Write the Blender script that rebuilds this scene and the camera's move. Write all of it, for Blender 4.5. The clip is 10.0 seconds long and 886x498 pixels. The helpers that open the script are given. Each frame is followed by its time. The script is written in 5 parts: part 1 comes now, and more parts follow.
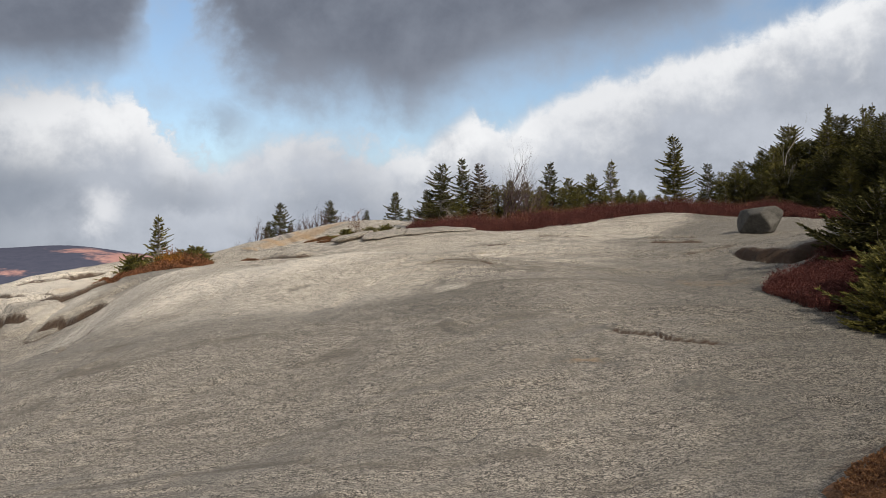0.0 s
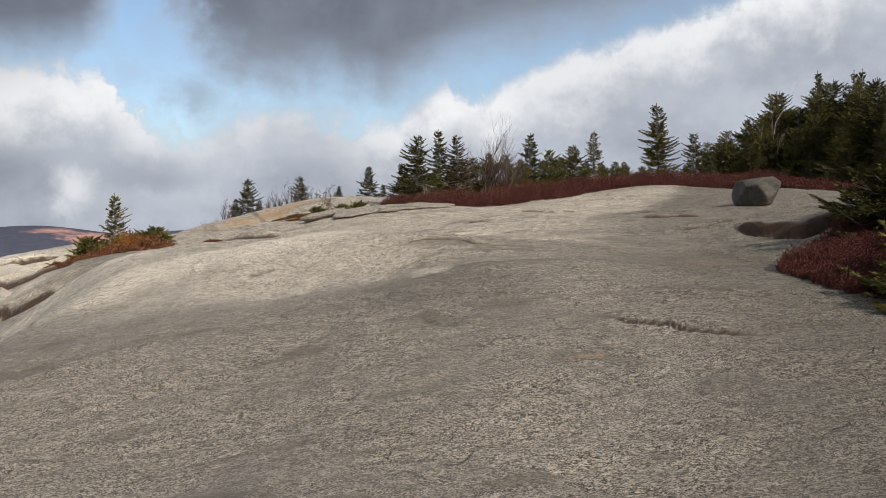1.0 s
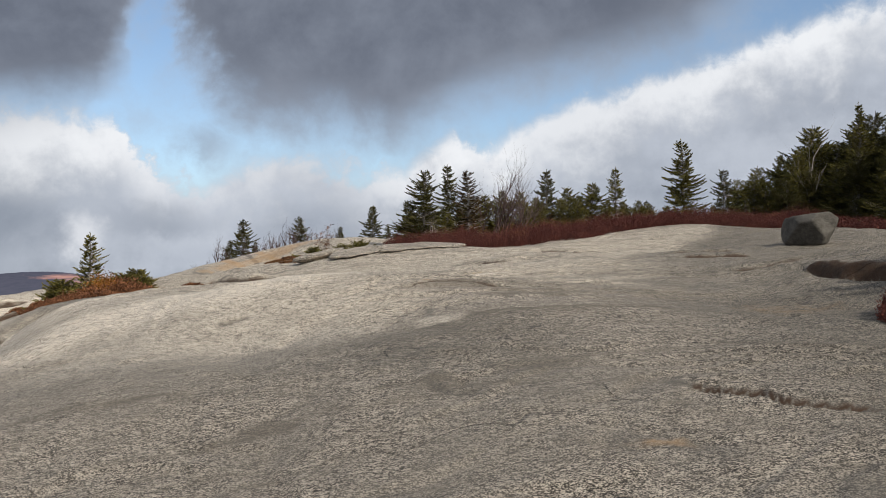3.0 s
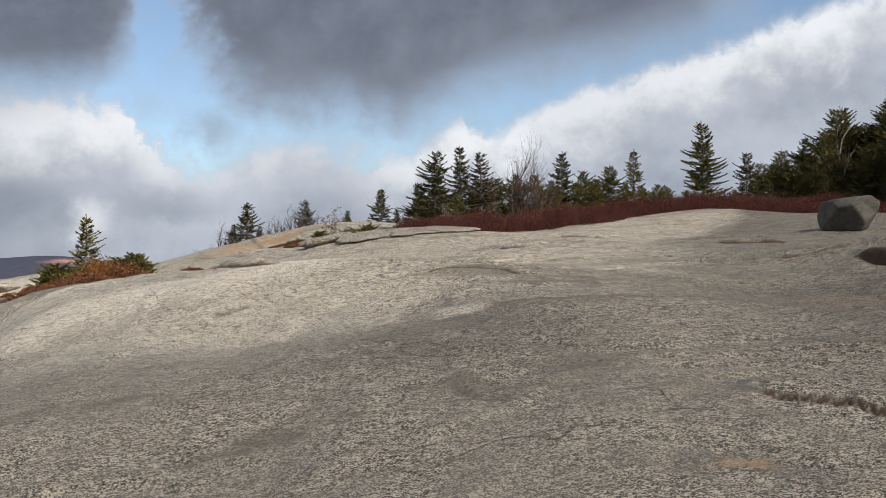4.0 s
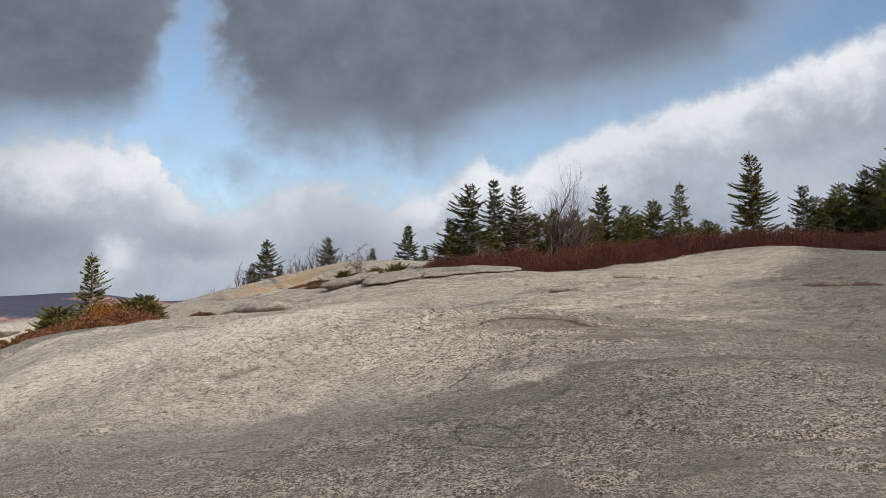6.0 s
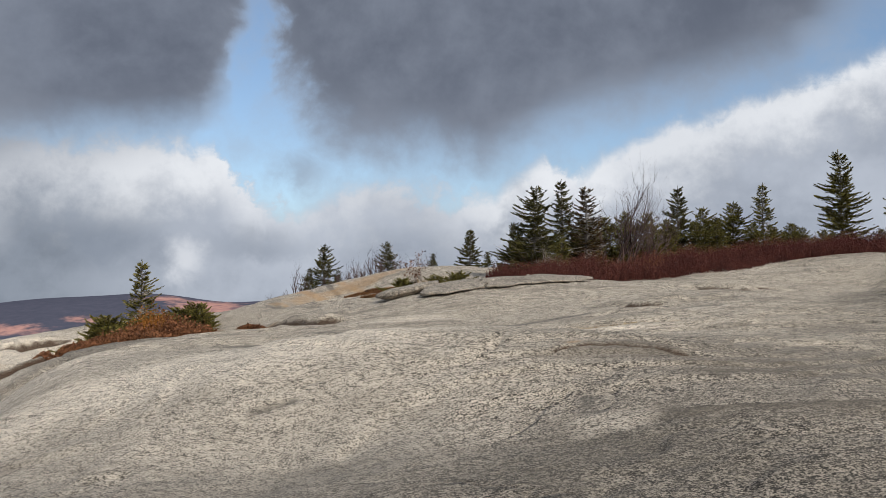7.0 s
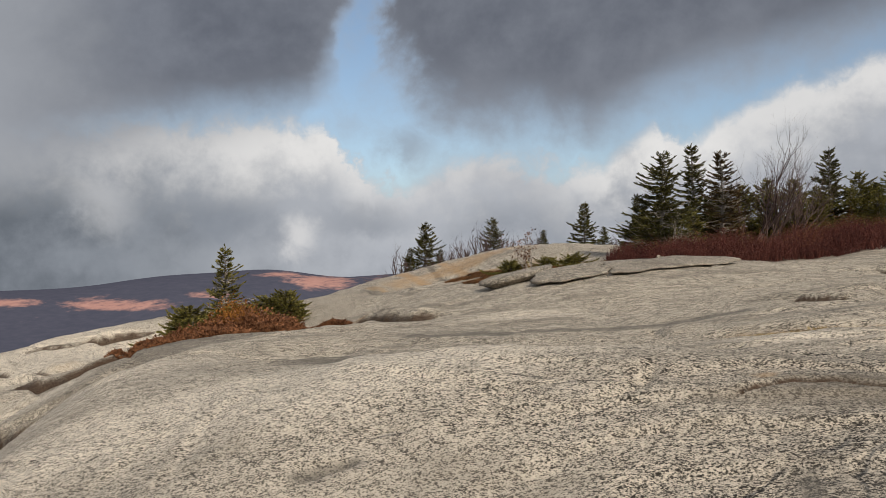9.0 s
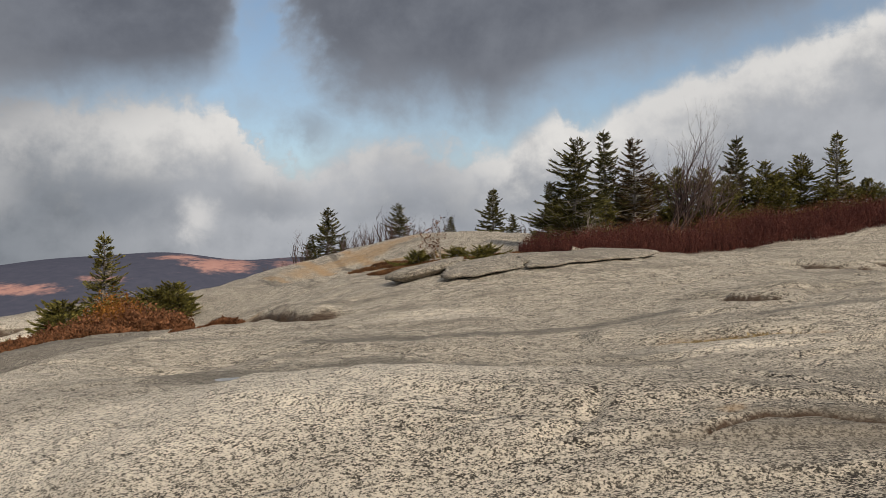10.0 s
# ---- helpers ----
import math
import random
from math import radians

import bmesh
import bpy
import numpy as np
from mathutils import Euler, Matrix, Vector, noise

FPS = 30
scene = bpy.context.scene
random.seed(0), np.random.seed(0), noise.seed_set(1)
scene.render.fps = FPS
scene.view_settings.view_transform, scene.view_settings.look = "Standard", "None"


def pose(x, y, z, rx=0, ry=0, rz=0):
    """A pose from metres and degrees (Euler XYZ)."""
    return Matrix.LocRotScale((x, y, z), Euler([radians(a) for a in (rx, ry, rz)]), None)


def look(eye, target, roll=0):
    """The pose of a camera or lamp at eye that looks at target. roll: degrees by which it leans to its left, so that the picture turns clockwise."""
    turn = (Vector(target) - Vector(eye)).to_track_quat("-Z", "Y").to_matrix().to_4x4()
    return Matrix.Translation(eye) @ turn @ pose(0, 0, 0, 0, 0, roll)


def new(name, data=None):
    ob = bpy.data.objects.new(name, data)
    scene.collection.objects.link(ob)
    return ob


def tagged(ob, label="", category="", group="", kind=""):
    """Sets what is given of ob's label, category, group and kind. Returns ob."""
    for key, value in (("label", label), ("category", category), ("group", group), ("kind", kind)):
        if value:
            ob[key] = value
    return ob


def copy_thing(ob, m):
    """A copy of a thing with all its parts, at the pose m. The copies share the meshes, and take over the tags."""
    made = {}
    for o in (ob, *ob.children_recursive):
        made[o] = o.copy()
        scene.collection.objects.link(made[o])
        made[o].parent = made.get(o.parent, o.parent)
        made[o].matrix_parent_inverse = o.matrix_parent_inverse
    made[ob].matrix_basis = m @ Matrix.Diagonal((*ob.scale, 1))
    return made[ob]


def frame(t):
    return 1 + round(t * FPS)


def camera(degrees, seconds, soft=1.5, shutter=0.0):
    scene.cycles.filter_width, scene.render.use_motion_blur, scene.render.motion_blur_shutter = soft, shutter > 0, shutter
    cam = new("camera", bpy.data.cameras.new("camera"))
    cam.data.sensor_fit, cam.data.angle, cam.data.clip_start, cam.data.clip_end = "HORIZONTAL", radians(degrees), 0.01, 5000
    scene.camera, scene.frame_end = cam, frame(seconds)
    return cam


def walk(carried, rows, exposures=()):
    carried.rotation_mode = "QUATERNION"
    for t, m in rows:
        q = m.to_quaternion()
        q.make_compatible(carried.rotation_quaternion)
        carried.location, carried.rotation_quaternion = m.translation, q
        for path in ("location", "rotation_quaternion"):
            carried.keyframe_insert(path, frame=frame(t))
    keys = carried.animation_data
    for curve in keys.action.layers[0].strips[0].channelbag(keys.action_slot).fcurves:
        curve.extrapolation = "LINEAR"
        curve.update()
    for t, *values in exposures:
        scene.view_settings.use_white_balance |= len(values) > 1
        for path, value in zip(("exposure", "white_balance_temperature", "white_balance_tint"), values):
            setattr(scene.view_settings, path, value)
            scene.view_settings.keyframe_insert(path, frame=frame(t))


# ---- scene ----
cam = camera(55.51, 10.0, soft=0.7)
PATH = [
    (0, (0.000, 0.000, 1.550), (0.000, 5.000, 1.602), -0.00),
    (0.5, (-0.029, 0.654, 1.582), (0.055, 5.653, 1.508), -0.54),
    (1, (-0.051, 1.249, 1.613), (0.096, 6.246, 1.517), -0.74),
    (1.5, (-0.009, 1.796, 1.575), (0.138, 6.794, 1.611), -0.77),
    (2, (0.041, 2.346, 1.543), (0.162, 7.341, 1.717), -0.77),
    (2.5, (0.041, 2.883, 1.535), (0.146, 7.876, 1.766), -0.68),
    (2.7, (0.020, 3.087, 1.539), (0.125, 8.081, 1.756), -0.67),
    (3.8, (-0.132, 4.121, 1.529), (-0.054, 9.119, 1.633), -0.46),
    (4, (-0.153, 4.301, 1.540), (-0.086, 9.299, 1.639), -0.39),
    (4.5, (-0.229, 4.692, 1.556), (-0.173, 9.690, 1.708), -0.38),
    (5, (-0.293, 5.080, 1.583), (-0.257, 10.076, 1.795), -0.36),
    (5.5, (-0.350, 5.476, 1.625), (-0.348, 10.469, 1.890), -0.35),
    (5.7, (-0.382, 5.645, 1.635), (-0.392, 10.637, 1.926), -0.37),
    (6.8, (-0.442, 6.752, 1.794), (-0.779, 11.730, 2.133), -0.15),
    (7, (-0.460, 6.998, 1.822), (-0.888, 11.968, 2.155), -0.07),
    (7.5, (-0.508, 7.544, 1.875), (-1.310, 12.468, 2.217), 0.00),
    (8, (-0.593, 8.081, 1.920), (-1.820, 12.917, 2.250), -0.14),
    (8.5, (-0.651, 8.503, 1.988), (-1.956, 13.322, 2.249), -0.50),
    (9, (-0.714, 8.979, 2.055), (-1.775, 13.862, 2.232), -0.71),
    (9.5, (-0.813, 9.428, 2.120), (-1.581, 14.367, 2.242), -0.68),
    (10, (-0.899, 9.838, 2.189), (-1.397, 14.813, 2.259), -0.67),
]
walk(cam, [(t, look(eye, target, roll)) for t, eye, target, roll in PATH], exposures=[(0.0, 0.08, 6400, 10), (2.5, 0.06, 6300, 10), (4.0, 0.04, 6250, 10), (5.5, 0.0, 6200, 10), (7.0, -0.05, 6180, 10),
                      (7.5, -0.07, 6200, 10), (8.5, -0.12, 6500, 10), (9.5, -0.22, 6700, 10), (10.0, -0.24, 6750, 10)])


# ---------------------------------------------------------------- light
SUN_ELEVATION, SUN_AZIMUTH = 33.0, 142.0        # degrees; azimuth clockwise from +y
sun_from = Vector((math.sin(radians(SUN_AZIMUTH)) * math.cos(radians(SUN_ELEVATION)),
                   math.cos(radians(SUN_AZIMUTH)) * math.cos(radians(SUN_ELEVATION)), math.sin(radians(SUN_ELEVATION))))
sun = new("sun", bpy.data.lights.new("sun", "SUN"))
sun.data.energy, sun.data.angle, sun.data.color = 3.6, radians(3.0), (1.0, 0.91, 0.785)
sun.matrix_world = look(sun_from * 50, (0, 0, 0))
SKY_STRENGTH, CLOUD_STRENGTH = 0.130, 0.86


class Nodes:
    """Small helper that strings shader nodes together."""

    def __init__(self, tree):
        self.tree = tree

    def add(self, kind, **props):
        node = self.tree.nodes.new(kind)
        for key, value in props.items():
            if key == "op":
                node.operation = value
            elif key == "data_type":
                node.data_type = value
            elif key == "blend":
                node.blend_type = value
            elif key == "interp":
                node.interpolation_type = value
            elif key == "feature":
                node.feature = value
        return node

    def put(self, socket, value):
        if isinstance(value, bpy.types.NodeSocket):
            self.tree.links.new(value, socket)
        elif isinstance(value, (tuple, list)):
            socket.default_value = (*value, 1.0) if len(value) == 3 and len(socket.default_value) == 4 else value
        else:
            socket.default_value = value

    def math(self, op, a, b=0.0, c=0.0):
        node = self.add("ShaderNodeMath", op=op)
        for socket, value in zip(node.inputs, (a, b, c)):
            self.put(socket, value)
        return node.outputs[0]

    def ramp(self, value, lo, hi, out_lo=0.0, out_hi=1.0, smooth=True):
        node = self.add("ShaderNodeMapRange", interp="SMOOTHSTEP" if smooth else "LINEAR")
        for socket, item in zip(node.inputs, (value, lo, hi, out_lo, out_hi)):
            self.put(socket, item)
        return node.outputs[0]

    def mix(self, factor, a, b, blend="MIX"):
        node = self.add("ShaderNodeMix", data_type="RGBA", blend=blend)
        self.put(node.inputs[0], factor)
        self.put(node.inputs[6], a)
        self.put(node.inputs[7], b)
        return node.outputs[2]

    def noise(self, vector, scale, detail=3.0, rough=0.5, distort=0.0):
        node = self.add("ShaderNodeTexNoise")
        self.put(node.inputs["Vector"], vector)
        for key, value in (("Scale", scale), ("Detail", detail), ("Roughness", rough), ("Distortion", distort)):
            self.put(node.inputs[key], value)
        return node.outputs[0]

    def add_colour_noise(self, vector, scale):
        node = self.add("ShaderNodeTexNoise")
        self.put(node.inputs["Vector"], vector)
        self.put(node.inputs["Scale"], scale)
        return node.outputs["Color"]

    def scaled(self, vector, xyz):
        node = self.add("ShaderNodeVectorMath", op="MULTIPLY")
        self.put(node.inputs[0], vector)
        self.put(node.inputs[1], xyz)
        return node.outputs[0]

    def cells(self, vector, scale):
        """A random grey for each crystal-like cell."""
        node = self.add("ShaderNodeTexVoronoi")
        self.put(node.inputs["Vector"], vector)
        self.put(node.inputs["Scale"], scale)
        split = self.add("ShaderNodeSeparateColor")
        self.put(split.inputs[0], node.outputs["Color"])
        return split.outputs[0]

    def attribute(self, name):
        node = self.add("ShaderNodeAttribute")
        node.attribute_name = name
        return node.outputs["Fac"]


def make_world():
    world = bpy.data.worlds.new("cloudy_sky")
    scene.world = world
    world.use_nodes = True
    tree = world.node_tree
    tree.nodes.clear()
    n = Nodes(tree)
    way = n.add("ShaderNodeTexCoord").outputs["Generated"]
    split = n.add("ShaderNodeSeparateXYZ")
    n.put(split.inputs[0], way)
    x, y, z = split.outputs
    wide = n.noise(n.scaled(way, (1.0, 1.0, 2.0)), 3.0, 5.0, 0.55)
    wisp = n.noise(way, 6.5, 6.0, 0.58, 0.4)
    puff = n.noise(way, 17.0, 8.0, 0.62)
    lump = n.noise(way, 38.0, 6.0, 0.6, 0.5)
    az = n.math("MULTIPLY", n.math("ARCTAN2", x, y), 57.2958)
    el = n.math("MULTIPLY", n.math("ARCSINE", z), 57.2958)

    def off(value, size):
        return n.math("MULTIPLY", n.math("SUBTRACT", value, 0.5), size)

    def sum_of(*values):
        out = values[0]
        for v in values[1:]:
            out = n.math("ADD", out, v)
        return out

    def times(a, b):
        return n.math("MULTIPLY", a, b)

    def profile(stops, top, mild=1.0):
        """A value that changes with the azimuth, through (azimuth, value) stops."""
        node = n.add("ShaderNodeValToRGB")
        node.color_ramp.interpolation = "B_SPLINE" if len(stops) < 6 else "LINEAR"
        n.put(node.inputs[0], n.ramp(sum_of(az, off(wisp, 7.0), off(wide, 16.0 * (1.0 - mild)), off(puff, 4.0 * mild), off(lump, 1.2 * mild)), -60.0, 60.0, smooth=False))
        bar = node.color_ramp.elements
        while len(bar) < len(stops):
            bar.new(0.5)
        for item, (a, value) in zip(bar, stops):
            item.position = (a + 60) / 120
        for item, (a, value) in zip(bar, stops):
            item.color = (value / top, value / top, value / top, 1.0)
        return times(node.outputs[0], top)

    def blob(a0, e0, ra, re, inner=0.1, outer=1.3):
        u, v = n.math("DIVIDE", n.math("SUBTRACT", sum_of(az, off(puff, 4.0)), a0), ra), n.math("DIVIDE", n.math("SUBTRACT", sum_of(el, off(lump, 2.4), off(puff, 2.0)), e0), re)
        return n.ramp(n.math("SQRT", n.math("ADD", times(u, u), times(v, v))), inner, outer, 1.0, 0.0)

    # overcast over and behind the walker
    billow = n.ramp(sum_of(times(wide, 0.6), times(puff, 0.4)), 0.34, 0.62)
    overcast = n.mix(billow, (0.33, 0.375, 0.46), (0.63, 0.665, 0.73))
    # far bank of cumulus: tops as an elevation over each azimuth, bright above and grey below
    tops = profile([(-60, 9), (-40, 9.5), (-24, 10.2), (-20.2, 10.6), (-18.8, 9.0), (-17, 7.2), (-14.3, 6.4), (-12, 7.8), (-9, 8.8), (-5.5, 8.4), (-3, 7.4), (-1, 7.6), (0.5, 8.8),
                    (2, 9.8), (3.4, 9.7), (4.6, 9.0), (6, 10.0), (10, 11.5), (16, 13.1), (22, 14.8), (28, 16.2), (40, 17.5), (60, 17)], 20.0)
    glow = profile([(-60, 0.25), (-40, 0.40), (-31, 0.72), (-24, 0.95), (-19.5, 1.0), (-15.5, 0.52), (-11, 0.60), (-5, 0.62), (-1, 0.9), (2, 1.0), (4.5, 1.0), (6.5, 0.80), (13, 0.86), (24, 0.98), (32, 0.85), (60, 0.6)], 1.0)
    under = n.math("SUBTRACT", tops, sum_of(el, off(lump, 2.2), off(puff, 3.6), off(wisp, 3.6)))
    bank = n.ramp(under, -0.7, 0.9)
    deep = sum_of(under, off(puff, 11.0), off(wisp, 7.0), off(lump, 4.0))
    bright = times(glow, n.ramp(deep, 0.2, 5.4, 1.0, 0.06))
    far_grey = n.mix(n.ramp(sum_of(az, off(wisp, 12.0)), -36.0, -14.0), n.mix(billow, (0.13, 0.155, 0.19), (0.30, 0.335, 0.39)), n.mix(billow, (0.34, 0.375, 0.44), (0.56, 0.595, 0.66)))
    cumulus = n.mix(bright, far_grey, (1.0, 1.0, 1.0))
    spot = times(n.math("MAXIMUM", blob(-22.2, 3.0, 1.5, 1.6), times(blob(-34.0, 5.5, 2.5, 2.6), 0.5)), 0.75)
    cumulus = n.mix(spot, cumulus, (0.92, 0.92, 0.93))
    murk = times(n.math("MAXIMUM", blob(-26.8, 3.8, 4.6, 1.7), blob(-17.2, 4.0, 4.0, 1.5)), 0.5)
    cumulus = n.mix(times(murk, n.math("SUBTRACT", 1.0, spot)), cumulus, (0.25, 0.285, 0.345))
    # near dark undersides, hanging down to an elevation over each azimuth
    hem = profile([(-60, 3), (-44, 4.5), (-36, 7.5), (-30, 9.2), (-24, 10.2), (-22.0, 11), (-19.8, 14.2), (-18.2, 20.5), (-17.6, 20.5), (-15.8, 14.4), (-13.4, 11.0), (-11, 10.2), (-5, 9.7), (-2, 9.0),
                   (0.4, 9.8), (3, 11), (7, 12.4), (12, 13.6), (17, 14.6), (20, 17), (26, 20.5), (34, 23), (60, 18)], 40.0, 0.35)
    over = n.math("SUBTRACT", sum_of(el, off(wisp, 4.2), off(puff, 2.4), off(lump, 0.4)), hem)
    dark = n.ramp(over, -2.4, 3.4)
    dark = n.math("MAXIMUM", dark, times(blob(-14.6, 9.0, 2.4, 1.5), 0.55))
    dark = times(dark, n.ramp(el, 34.0, 25.0))
    shade = n.mix(n.ramp(sum_of(times(wide, 0.35), times(wisp, 0.40), times(puff, 0.25)), 0.36, 0.62), (0.150, 0.168, 0.212), (0.262, 0.288, 0.345))
    shade = n.mix(n.ramp(over, 0.0, 5.0, 0.35, 0.0), shade, (0.36, 0.39, 0.45))
    shade = n.mix(n.ramp(sum_of(az, off(wisp, 14.0)), -30.0, -43.0, 0.0, 0.75), shade, (0.50, 0.53, 0.58))
    haze = n.mix(n.ramp(el, 25.0, 36.0), n.mix(bank, (0.48, 0.53, 0.60), cumulus), overcast)
    ahead = n.ramp(n.math("ABSOLUTE", az), 62.0, 50.0)
    colour = n.mix(times(dark, ahead), n.mix(ahead, overcast, haze), shade)
    # the blue shows where neither cloud stands
    veil = n.ramp(sum_of(times(puff, 0.6), times(wisp, 0.4)), 0.42, 0.68, 0.0, 0.4)
    gap = times(times(n.math("SUBTRACT", 1.0, bank), n.math("SUBTRACT", 1.0, dark)), n.math("SUBTRACT", 1.0, veil))
    gap = times(times(gap, ahead), n.ramp(el, 34.0, 25.0))
    gap = n.math("MAXIMUM", gap, times(n.ramp(wide, 0.62, 0.75), n.ramp(el, 27.0, 40.0)))

    sky = n.add("ShaderNodeTexSky")
    sky.sky_type, sky.sun_disc = "NISHITA", False
    sky.sun_elevation, sky.sun_rotation = radians(SUN_ELEVATION), radians(SUN_AZIMUTH)
    blue, cloud = n.add("ShaderNodeBackground"), n.add("ShaderNodeBackground")
    n.put(blue.inputs[0], sky.outputs[0])
    n.put(blue.inputs[1], SKY_STRENGTH)
    n.put(cloud.inputs[0], colour)
    n.put(cloud.inputs[1], CLOUD_STRENGTH)
    both, out = n.add("ShaderNodeMixShader"), n.add("ShaderNodeOutputWorld")
    n.put(both.inputs[0], gap)
    n.put(both.inputs[1], cloud.outputs[0])
    n.put(both.inputs[2], blue.outputs[0])
    tree.links.new(both.outputs[0], out.inputs[0])


make_world()


# ---------------------------------------------------------------- materials
def material(name, build):
    m = bpy.data.materials.new(name)
    m.use_nodes = True
    m.node_tree.nodes.clear()
    n = Nodes(m.node_tree)
    shader, out = n.add("ShaderNodeBsdfPrincipled"), n.add("ShaderNodeOutputMaterial")
    m.node_tree.links.new(shader.outputs[0], out.inputs[0])
    build(n, shader)
    return m


def set_bump(n, shader, height, strength, distance):
    bump = n.add("ShaderNodeBump")
    n.put(bump.inputs["Strength"], strength)
    n.put(bump.inputs["Distance"], distance)
    n.put(bump.inputs["Height"], height)
    n.put(shader.inputs["Normal"], bump.outputs[0])


def granite(n, shader, attributes=True, tone=1.0):
    at = n.add("ShaderNodeTexCoord").outputs["Object"]
    grain = n.noise(n.scaled(at, (0.8, 1.15, 1.0)), 120.0, 2.0, 0.6)
    clot = n.noise(n.scaled(at, (0.7, 1.2, 1.0)), 25.0, 3.0, 0.65, 0.3)
    mottle = n.noise(n.scaled(at, (0.55, 1.25, 1.0)), 9.0, 3.0, 0.62, 0.4)
    patch = n.noise(at, 0.55, 4.0, 0.6, 0.4)
    blotch = n.noise(n.scaled(at, (1.0, 1.6, 1.0)), 2.3, 4.0, 0.62)
    streak = n.noise(n.scaled(at, (0.6, 2.6, 1.0)), 0.9, 4.0, 0.6, 0.6)
    crystal, cluster = n.cells(n.scaled(at, (0.78, 1.12, 1.0)), 135.0), n.cells(n.scaled(at, (0.7, 1.2, 1.0)), 58.0)
    speck = n.math("ADD", n.math("ADD", n.math("MULTIPLY", crystal, 0.50), n.math("MULTIPLY", cluster, 0.24)), n.math("ADD", n.math("MULTIPLY", grain, 1.0), n.math("ADD", n.math("MULTIPLY", clot, 0.36), n.math("MULTIPLY", mottle, 0.30))))
    speck = n.math("SUBTRACT", speck, 0.70)
    colour = n.mix(n.ramp(speck, 0.36, 0.74, smooth=False), tuple(tone * v for v in (0.022, 0.019, 0.015)), tuple(tone * v for v in (0.56, 0.490, 0.395)))
    colour = n.mix(n.ramp(blotch, 0.42, 0.68, 0.0, 0.34), colour, tuple(tone * v for v in (0.207, 0.180, 0.147)))
    colour = n.mix(n.ramp(patch, 0.42, 0.64, 0.0, 0.5), colour, n.mix(grain, tuple(tone * v for v in (0.105, 0.093, 0.076)), tuple(tone * v for v in (0.27, 0.240, 0.198))))
    colour = n.mix(n.ramp(streak, 0.54, 0.68, 0.0, 0.7), colour, tuple(tone * v for v in (0.124, 0.105, 0.082)))
    seam = n.add("ShaderNodeTexVoronoi", feature="DISTANCE_TO_EDGE")
    bent = n.add("ShaderNodeVectorMath", op="ADD")
    n.put(bent.inputs[0], n.scaled(at, (0.55, 1.5, 1.0)))
    n.put(bent.inputs[1], n.scaled(n.add_colour_noise(at, 1.3), (0.931, 0.900, 0.837)))
    n.put(seam.inputs["Vector"], bent.outputs[0])
    n.put(seam.inputs["Scale"], 0.55)
    hair = n.math("MULTIPLY", n.ramp(seam.outputs[0], 0.002, 0.012, 1.0, 0.0), n.ramp(n.noise(at, 0.9, 3.0, 0.6), 0.49, 0.62))
    colour = n.mix(n.math("MULTIPLY", hair, 0.12), colour, tuple(tone * v for v in (0.047, 0.036, 0.026)))
    pit = n.ramp(n.noise(n.scaled(at, (0.7, 1.3, 1.0)), 9.0, 3.0, 0.6), 0.64, 0.74)
    colour = n.mix(n.math("MULTIPLY", pit, 0.2), colour, tuple(tone * v for v in (0.088, 0.074, 0.058)))
    if attributes:
        edge = n.noise(at, 7.0, 4.0, 0.65)

        def worn(name, reach, fray=0.8):
            value = n.math("ADD", n.attribute(name), n.math("MULTIPLY", n.math("SUBTRACT", edge, 0.5), fray))
            return n.ramp(value, 0.05 if name == "pale" else 0.15, 1.1 if name == "pale" else 0.9, 0.0, reach)

        thread = n.noise(n.scaled(at, (0.6, 1.9, 1.0)), 11.0, 5.0, 0.7, 0.6)
        sleek = n.mix(n.ramp(n.math("ADD", n.math("MULTIPLY", thread, 0.4), n.math("MULTIPLY", speck, 0.6)), 0.38, 0.58), (0.070, 0.060, 0.047), (0.68, 0.595, 0.475))
        colour = n.mix(worn("sleek", 0.8, 0.3), colour, sleek)
        colour = n.mix(n.math("MULTIPLY", n.attribute("sleek"), n.ramp(streak, 0.50, 0.64, 0.0, 0.6)), colour, n.mix(crystal, (0.095, 0.082, 0.066), (0.27, 0.235, 0.190)))
        # lichen-grey rock, also carrying the painted shade of the right-hand side
        colour = n.mix(worn("lichen_and_shade", 0.72, 0.3), colour, n.mix(n.ramp(speck, 0.40, 0.78, smooth=False), (0.024, 0.022, 0.017), (0.235, 0.205, 0.163)))
        # pale rock, brightened further by sunlight painted into its colour
        colour = n.mix(worn("pale", 0.85, 0.3), colour, n.mix(n.ramp(speck, 0.27, 0.53, smooth=False), (0.050, 0.040, 0.030), (0.98, 0.87, 0.71)))
        # damp stains and dark cracks, with shade under ledge and lobes painted in
        colour = n.mix(worn("damp_and_shade", 0.75), colour, n.mix(grain, (0.057, 0.052, 0.045), (0.176, 0.160, 0.135)))
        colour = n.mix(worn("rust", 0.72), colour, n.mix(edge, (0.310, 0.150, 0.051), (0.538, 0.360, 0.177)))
        # soil under growth, and undercut shade painted dark along the cracks
        colour = n.mix(worn("soil_and_shade", 0.92), colour, n.mix(edge, (0.016, 0.010, 0.006), (0.085, 0.044, 0.022)))
    n.put(shader.inputs["Base Color"], colour)
    n.put(shader.inputs["Roughness"], n.ramp(blotch, 0.3, 0.7, 0.78, 0.92))
    n.put(shader.inputs["Specular IOR Level"], 0.25)
    height = n.math("ADD", n.math("MULTIPLY", speck, 0.11), n.math("SUBTRACT", n.math("MULTIPLY", n.noise(n.scaled(at, (0.7, 1.4, 1.0)), 6.0, 4.0, 0.6), 0.9), n.math("ADD", n.math("MULTIPLY", hair, 0.4), n.math("MULTIPLY", pit, 0.15))))
    set_bump(n, shader, height, 1.0, 0.05)


